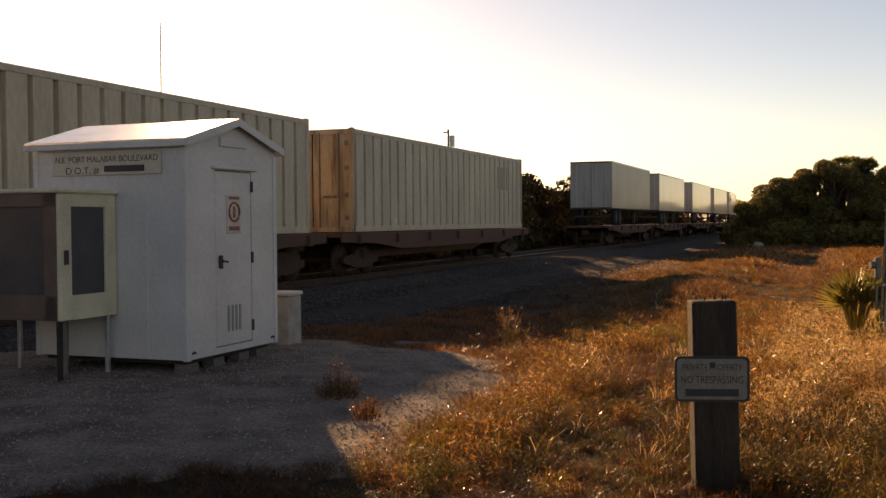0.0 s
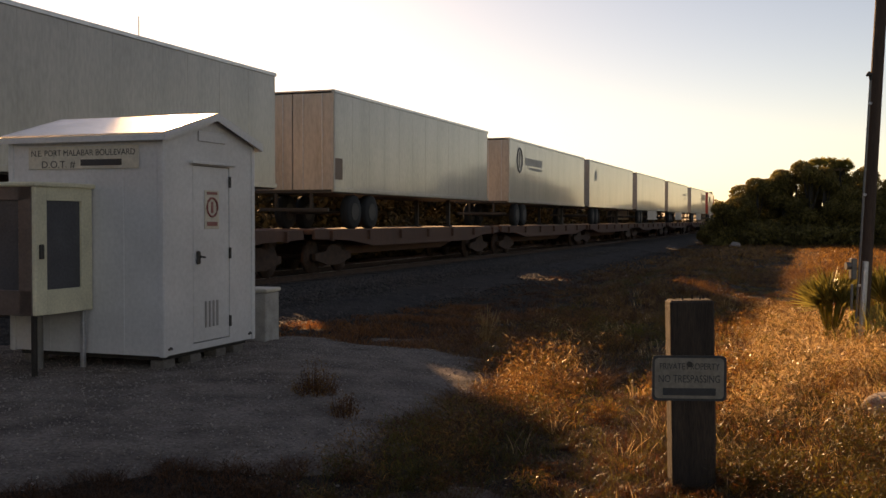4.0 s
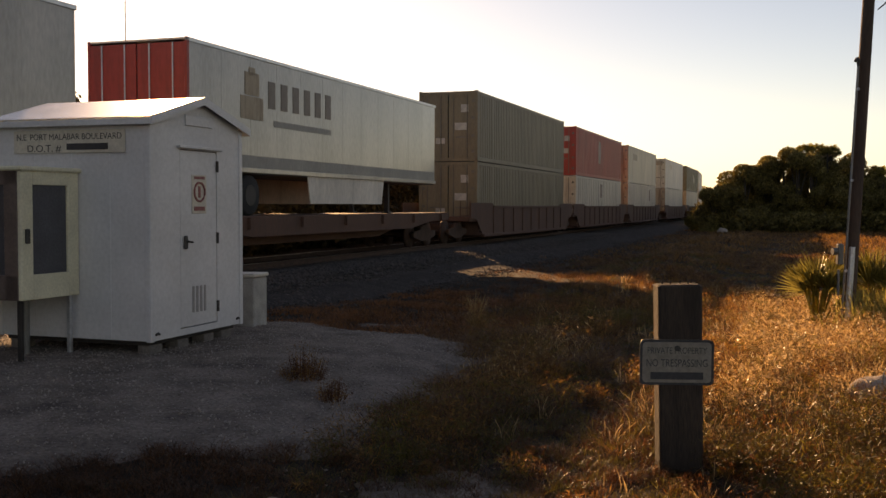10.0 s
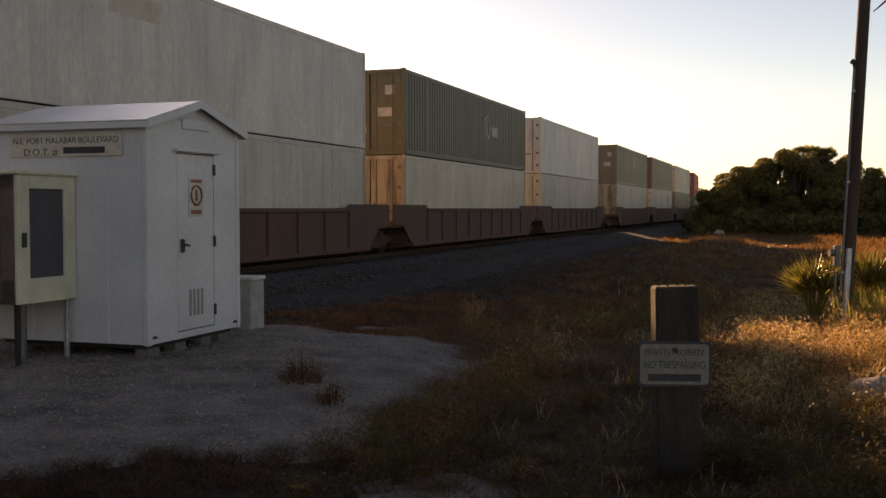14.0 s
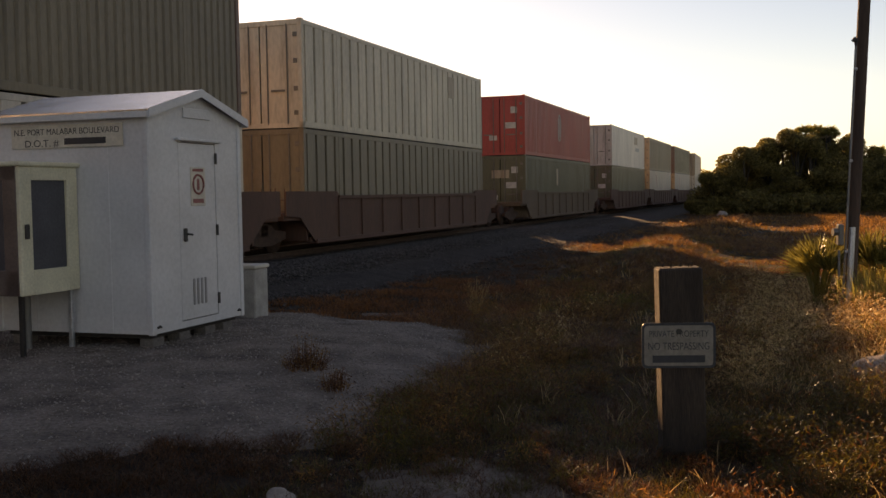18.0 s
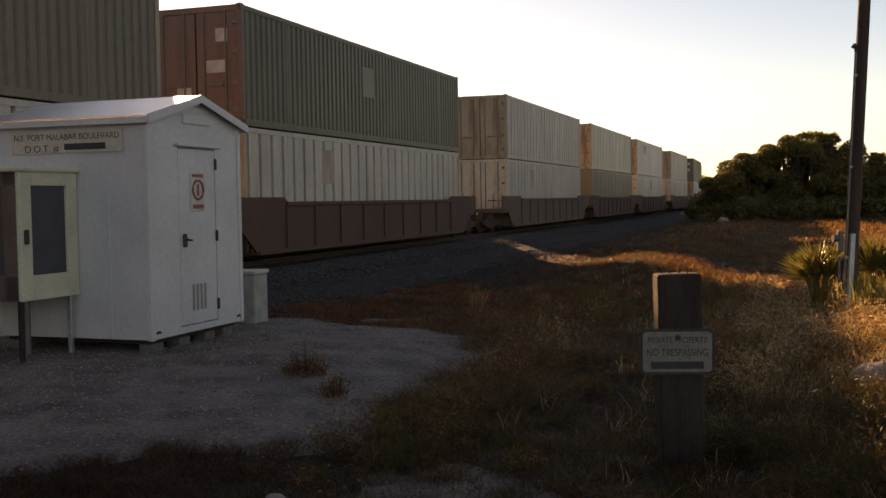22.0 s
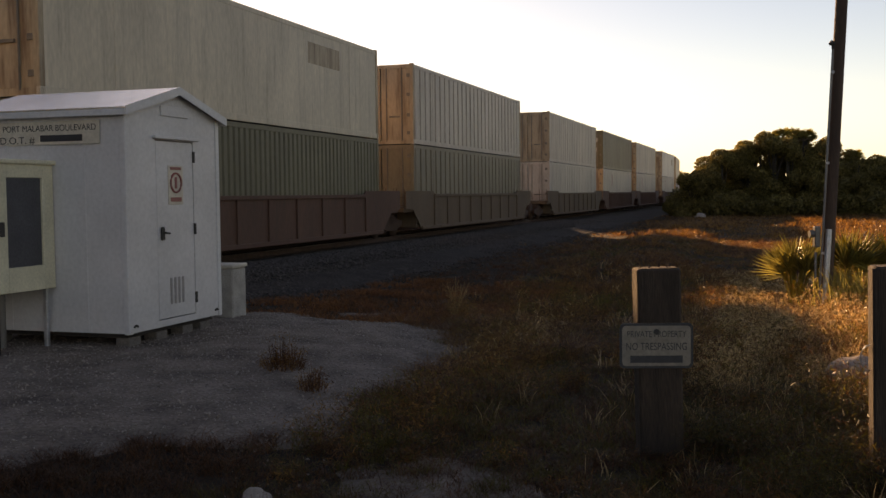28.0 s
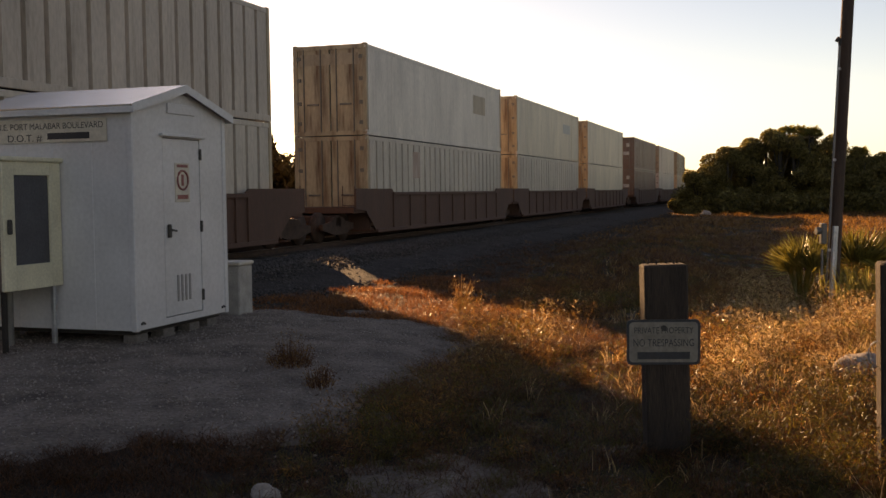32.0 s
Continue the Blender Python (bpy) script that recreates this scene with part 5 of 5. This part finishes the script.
def fan_palm(x, y, trunk, r, seed, fronds=26, label="cabbage palm with a ragged round head", upright=False):
    rng = random.Random(seed)
    ob = thing("palm", pose(x, y, ground_height(x, y) - 0.05), label, "palm", "palms")
    if not upright:
        part("trunk", Geo().tube([(0, 0, 0), (0.05, 0, trunk * 0.5), (0, 0, trunk)], [0.2, 0.16, 0.15], 9), BARK, ob)
    for k in range(fronds):
        a, up = rng.uniform(0, 6.28), rng.uniform(0.75, 1.5) if upright and k % 6 else rng.uniform(-0.2, 1.35)
        d = Vector((math.cos(a) * math.cos(up), math.sin(a) * math.cos(up), math.sin(up)))
        hub = Vector((0, 0, trunk)) + d * r * rng.uniform(0.35, 0.55)
        g = Geo().tube([(0, 0, 0.0 if upright else trunk), hub], 0.012 * r + 0.004, 4, False)
        side = d.cross(Vector((0, 0, 1))).normalized()
        over = side.cross(d)
        if upright:
            q = rng.uniform(-1.3, 1.3)
            side, over = side * math.cos(q) + over * math.sin(q), over * math.cos(q) - side * math.sin(q)
        count = 15 if upright else 17
        for j in range(count):
            b = (-0.95 + 1.9 * j / (count - 1)) if upright else -1.25 + 2.5 * j / (count - 1)
            tip = hub + (d * math.cos(b) + side * math.sin(b)) * r * rng.uniform(0.5, 0.66) * (1.15 if upright else 1) - over * 0.05 * r - Vector((0, 0, (0.02 if upright else 0.10) * r))
            mid = hub.lerp(tip, 0.5) + over * 0.04 * r
            wide = (tip - hub).cross(over).normalized() * (0.011 if upright else 0.016) * r
            g.add([hub, mid - wide, tip, mid + wide], [(0, 1, 2), (0, 2, 3)])
        dead = up < -0.05
        part("frond", g, DEAD_PALM if dead else PALM, ob, "drooping dead frond" if dead else "")
    return ob


def thicket(name, line, count, size, seed, label, mat=LEAF):
    """Undergrowth along a line of (x, y, radius, height)."""
    cs = [(x, y, h * 0.45) for x, y, r, h in line]
    v, f = leaf_cloud(cs, [r for _, _, r, _ in line], count, size, seed, 0.75)
    v[:, 2] = np.maximum(v[:, 2], -0.3)
    tagged(new(name, big_mesh(name, v, f, mat)), label, "undergrowth", kind="stuff")


def build_trees():
    rng = random.Random(3)
    # mass of trees right of the track: a far row along the curve, then one broad dome
    for i, (s, n, h, w) in enumerate(((300, 25, 7.0, 9.0), (268, 19.5, 6.4, 7.5), (258, 16, 6.2, 7.0), (250, 13, 6.2, 7.0), (238, 8, 6.0, 7.0), (225, 11, 5.4, 6.0), (208, 7, 5.4, 6.0), (186, 6.6, 4.6, 5.0), (165, 5.4, 4.4, 4.6), (146, 4.9, 4.4, 4.4), (128, 5.3, 4.4, 4.0), (112, 6.0, 3.6, 3.0), (98, 6.2, 3.0, 2.6))):
        p = along(s, n)
        tree(p.x, p.y, h, w, 30 + i, 6500, 0.25, low=0.0)
    profile = ((8.2, 1.5), (7.2, 2.4), (6.2, 3.6), (5.2, 4.6), (3.5, 5.7), (1.4, 6.4), (-0.2, 6.75), (-1.8, 6.8), (-3.4, 6.2), (-4.1, 5.3), (-5.2, 4.2), (-6.0, 4.5), (-40, 4.5))

    def dome(n):
        for (a, u), (c, v) in zip(profile, profile[1:]):
            if n >= c:
                return max(1.4, u + (v - u) * (a - n) / (a - c))
        return 5.0

    for i in range(23):
        n = 7.5 - i * 0.95 + rng.uniform(-0.25, 0.25)
        h = 1.23 * dome(n)
        for row in range(2):
            p = along(84.5 + 2.4 * row + rng.uniform(-0.8, 0.8), n - 0.5 * row)
            tree(p.x, p.y, h * rng.uniform(0.93, 1.0) + 0.12 * row, min(2.3, 0.5 * h), 200 + 2 * i + row, 13000 if row == 0 else 7000, 0.095, low=-0.1)
    for i, (s, n, h) in enumerate(((87.0, 0.4, 5.95), (86.5, -0.6, 6.1), (87.5, -1.5, 6.15), (86.8, -2.3, 6.0), (87, -5.9, 4.3))):
        p = along(s, n)
        fan_palm(p.x, p.y, h + 0.1, 0.95, 60 + i, 44)
    line = []
    for i in range(60):
        p = along(82.5 + rng.uniform(-1.0, 2.5), 6.2 - i * 0.6)
        line.append((p.x, p.y, rng.uniform(0.7, 1.2), rng.uniform(0.8, 1.5)))
    for i in range(30):
        p = along(92 + i * 5, 6.6 + 0.04 * i + rng.uniform(-1, 1))
        line.append((p.x, p.y, rng.uniform(1.0, 1.9), rng.uniform(1.0, 2.0)))
    thicket("undergrowth", line, 52000, 0.14, 5, "dark green scrub along the foot of the trees")
    # close row of trees on the far side of the track, thick down to the ground
    for i in range(46):
        s = -48 + i * 4.0 + rng.uniform(-0.8, 0.8)
        p = along(s, 18.7 + rng.uniform(-0.3, 1.2))
        top = 5.6 if s < 24 else 4.7 if s < 40 else 5.0 if s < 58 else 5.1
        tree(p.x, p.y, top * rng.uniform(0.94, 1.1) + (0.4 if i % 7 == 3 else 0), rng.uniform(2.4, 2.8), 80 + i, 3000, 0.17, "dense dark green tree beyond the track", low=-0.08, mat=SCRUB)
    for i in range(14):
        s = -30 + i * 13 + rng.uniform(-3, 3)
        p = along(s, 34 + rng.uniform(0, 8))
        tree(p.x, p.y, rng.uniform(5.0, 6.6), rng.uniform(4.2, 5.6), 140 + i, 2400, 0.3, "hazy dark green tree beyond the track", low=0.0, mat=SCRUB)
    for i in range(12):
        p = along(170 + i * 16, 60 + i * 14 + rng.uniform(-4, 4))
        tree(p.x, p.y, rng.uniform(6, 9), rng.uniform(7, 9), 120 + i, 3000, 0.5, "distant dark green tree beyond the curve", low=0.0)
    line = [(*along(-30 + i * 2.0, 17.6 + rng.uniform(0, 1.5)).xy, rng.uniform(0.8, 1.2), rng.uniform(0.9, 1.8)) for i in range(110)]
    thicket("scrub", line, 44000, 0.2, 6, "dark scrub growing beyond the track", SCRUB)
    line = []
    for i in range(150):
        p, _ = on_track(-40 + i * 2.8, 4.6 + rng.uniform(-0.4, 0.5))
        line.append((p.x, p.y, rng.uniform(0.8, 1.05), rng.uniform(2.2, 3.0)))
    thicket("brush", line, 60000, 0.13, 16, "dense dark brush close behind the track", SCRUB)
    # opaque lumpy core, added unseen inside the leaves to stop light under the cars
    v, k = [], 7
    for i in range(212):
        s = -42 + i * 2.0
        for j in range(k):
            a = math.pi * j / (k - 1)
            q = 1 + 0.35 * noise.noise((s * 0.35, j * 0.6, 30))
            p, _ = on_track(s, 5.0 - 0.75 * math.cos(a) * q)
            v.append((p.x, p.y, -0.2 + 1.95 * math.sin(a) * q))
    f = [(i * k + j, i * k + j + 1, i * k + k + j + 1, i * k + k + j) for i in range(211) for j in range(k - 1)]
    tagged(new("brush_blocker", big_mesh("brush_blocker", v, f, CORE_DARK)), "added opaque core that blocks light through the brush behind the track", "undergrowth", kind="stuff")
    # saw palmettos by the pole
    for i, (x, y, r, t) in enumerate(((5.98, 14.9, 0.72, 0.42), (6.1, 15.3, 0.66, 0.4), (6.72, 14.8, 0.8, 0.45), (7.25, 14.5, 0.75, 0.4))):
        fan_palm(x, y, t, r, 70 + i, 17, "bushy saw palmetto with stiff fan leaves", True)


build_grass()
build_straw()
build_weeds()
build_trees()

# ---- small things ----
def rock(x, y, r, seed, label, name="rock"):
    rng = random.Random(seed)
    bm = bmesh.new()
    bmesh.ops.create_icosphere(bm, subdivisions=3, radius=r)
    off = rng.uniform(0, 50)
    for v in bm.verts:
        v.co *= 1 + 0.35 * noise.noise(v.co * (1.3 / r) + Vector((off, 0, 0))) + 0.08 * noise.noise(v.co * (5 / r))
        v.co.z *= 0.72
    me = bpy.data.meshes.new(name)
    bm.to_mesh(me)
    bm.free()
    me.shade_smooth()
    me.materials.append(STONE)
    thing(name, pose(x, y, ground_height(x, y) + r * (0.62 if r < 0.3 and r > 0.1 else 0.35)), label, "rock", data=me)


def stones(name, places, mat, label, seed):
    """Loose stones, each a rough eight-sided lump, joined."""
    rng = np.random.default_rng(seed)
    p = np.asarray(places, float)
    k = len(p)
    dirs = np.array([(1, 0, 0), (0, 1, 0), (-1, 0, 0), (0, -1, 0), (0, 0, 0.75), (0, 0, -0.6)])
    turn = rng.uniform(0, 6.283, k)
    c, q = np.cos(turn)[:, None], np.sin(turn)[:, None]
    d = dirs[None] * rng.uniform(0.6, 1.4, (k, 6, 1)) + rng.uniform(-0.15, 0.15, (k, 6, 3))
    d = np.stack([d[..., 0] * c - d[..., 1] * q, d[..., 0] * q + d[..., 1] * c, d[..., 2]], -1)
    v = (p[:, None, :3] + d * p[:, 3][:, None, None]).reshape(-1, 3)
    f = np.array([(0, 1, 4), (1, 2, 4), (2, 3, 4), (3, 0, 4), (1, 0, 5), (2, 1, 5), (3, 2, 5), (0, 3, 5)])
    f = ((np.arange(k) * 6)[:, None, None] + f[None]).reshape(-1, 3)
    tagged(new(name, big_mesh(name, v, f, mat)), label, "stones", kind="stuff")


def build_small():
    rng = np.random.default_rng(9)
    pts = []
    for x, y, r in zip(rng.uniform(-6.5, 1.4, 42000), rng.uniform(5, 14.5, 42000), rng.uniform(0, 1, 42000) ** 3):
        h = pad_height(x, y)
        if h > -0.015 or (x > -1 and y < 6.5 and rng.uniform() < 0.12):
            pts.append((x, y, max(h, 0) + bumps(x, y) + 0.006, 0.004 + 0.011 * r))
    stones("shell_stones", pts, STONE, "loose pale stones scattered over the gravel pad", 1)
    pts = []
    for s, q, r in zip(2 + 60 * rng.uniform(0, 1, 44000) ** 1.4, rng.uniform(0, 1, 44000), rng.uniform(0, 1, 44000) ** 2):
        n = 7.3 + 5.1 * math.sqrt(q)
        p = along(s, n)
        if pad_height(p.x, p.y) < 0.02:
            pts.append((p.x, p.y, (ground_height(p.x, p.y) + 0.03) * max(0.0, min(1.0, (11.0 - n) / 1.3)), 0.02 + 0.035 * r))
    stones("ballast_stones", pts, DARK_STONE, "loose dark ballast stones along the track", 2)
    rock(3.88, 8.40, 0.19, 1, "pale limestone rock lying in the dry grass")
    rock(-0.72, 5.45, 0.085, 2, "small round white stone beside the path")
    rock(22.6, 74, 0.4, 3, "white boulder near the trees")
    rng = random.Random(8)
    for x, y, wide, count in ((-0.95, 9.15, 0.24, 110), (-0.62, 8.25, 0.15, 45)):
        clump = thing("weed_clump", pose(x, y, 0.1), "loose brown weed clump growing through the gravel", "weed", "weeds on the gravel pad")
        for k in range(count):
            a, t = rng.uniform(0, 6.28), rng.uniform(0, 1) ** 0.6
            d = Vector((math.cos(a) * t * wide, math.sin(a) * t * wide, wide * rng.uniform(0.4, 1.6) * (1.15 - 0.75 * t)))
            foot = Vector((d.x * 0.7, d.y * 0.7, -0.02))
            g = Geo().tube([foot, foot.lerp(d, 0.6), d], [0.003, 0.0025, 0.001], 3, False)
            for j in range(10):
                q = foot.lerp(d, rng.uniform(0.2, 1.1)) + Vector((rng.uniform(-1, 1), rng.uniform(-1, 1), rng.uniform(-0.5, 0.5))) * 0.035
                w = Vector((rng.uniform(-1, 1), rng.uniform(-1, 1), rng.uniform(-1, 1))).normalized() * 0.02
                u = w.cross(Vector((rng.uniform(-1, 1), rng.uniform(-1, 1), 0.3))).normalized() * 0.005
                g.add([q, q + w * 0.5 + u, q + w, q + w * 0.5 - u], [(0, 1, 2, 3)])
            part("stem", g, DRY if k % 3 == 0 else RUSSET, clump)
    shrub = thing("dry_shrub", pose(0.9, 14.4, ground_height(0.9, 14.4) - 0.02), "bare dry shrub with thin twigs", "shrub")
    for k in range(16):
        a, t = rng.uniform(0, 6.28), rng.uniform(0.0, 0.75) * (1 if k % 3 else 0.4)
        h = rng.uniform(0.22, 0.62)
        d = Vector((math.cos(a) * t, math.sin(a) * t, 1)) * h
        g = Geo().tube([(0, 0, 0), d * 0.5 + Vector((0, 0, 0.03)), d], [0.007, 0.005, 0.002], 4, False)
        for j in range(4):
            q = d * rng.uniform(0.45, 0.95)
            g.tube([q, q + Vector((rng.uniform(-.12, .12), rng.uniform(-.12, .12), rng.uniform(0.03, .14)))], [0.003, 0.0015], 3, False)
        for j in range(16):
            q = d * rng.uniform(0.6, 1.05) + Vector((rng.uniform(-.07, .07), rng.uniform(-.07, .07), rng.uniform(-.05, .05)))
            w = Vector((rng.uniform(-1, 1), rng.uniform(-1, 1), rng.uniform(-1, 1))).normalized()
            u = w.cross(Vector((0.3, 0.2, 1))).normalized() * 0.006
            g.add([q, q + w * 0.012 + u, q + w * 0.024, q + w * 0.012 - u], [(0, 1, 2, 3)])
        part("twig", g, STRAW, shrub)
    # masts beyond the track
    for s, n, h, r, name, label, cat in ((37.7, 27.4, 10.5, 0.035, "radio_mast", "thin metal radio mast beyond the track", "mast"), (78.7, 29.4, 9.3, 0.12, "far_utility_pole", "distant wooden utility pole beyond the track", "utility pole")):
        p = along(s, n)
        mast = thing(name, pose(p.x, p.y, -0.1), label, cat)
        part("shaft", Geo().tube([(0, 0, 0), (0, 0, h)], [r, r * 0.6], 8), STEEL_DARK if r < 0.1 else POLE_WOOD, mast)
        if r > 0.1:
            part("transformer", Geo().tube([(0.3, 0, h - 1.4), (0.3, 0, h - 0.5)], 0.22, 10), GALV, mast)
            part("bracket", Geo().box(-0.45, 0.0, -0.05, 0.05, h - 0.3, h - 0.2), POLE_WOOD, mast)


build_small()


def motions():
    """The train runs towards the camera's left at a steady speed."""
    for ob, middle, z in VEHICLES:
        rows = []
        for t in range(33):
            p, h = on_track(middle - SPEED * t)
            rows.append((float(t), pose(p.x, p.y, RAIL_Z + z, 0, 0, h)))
        walk(ob, rows)


motions()
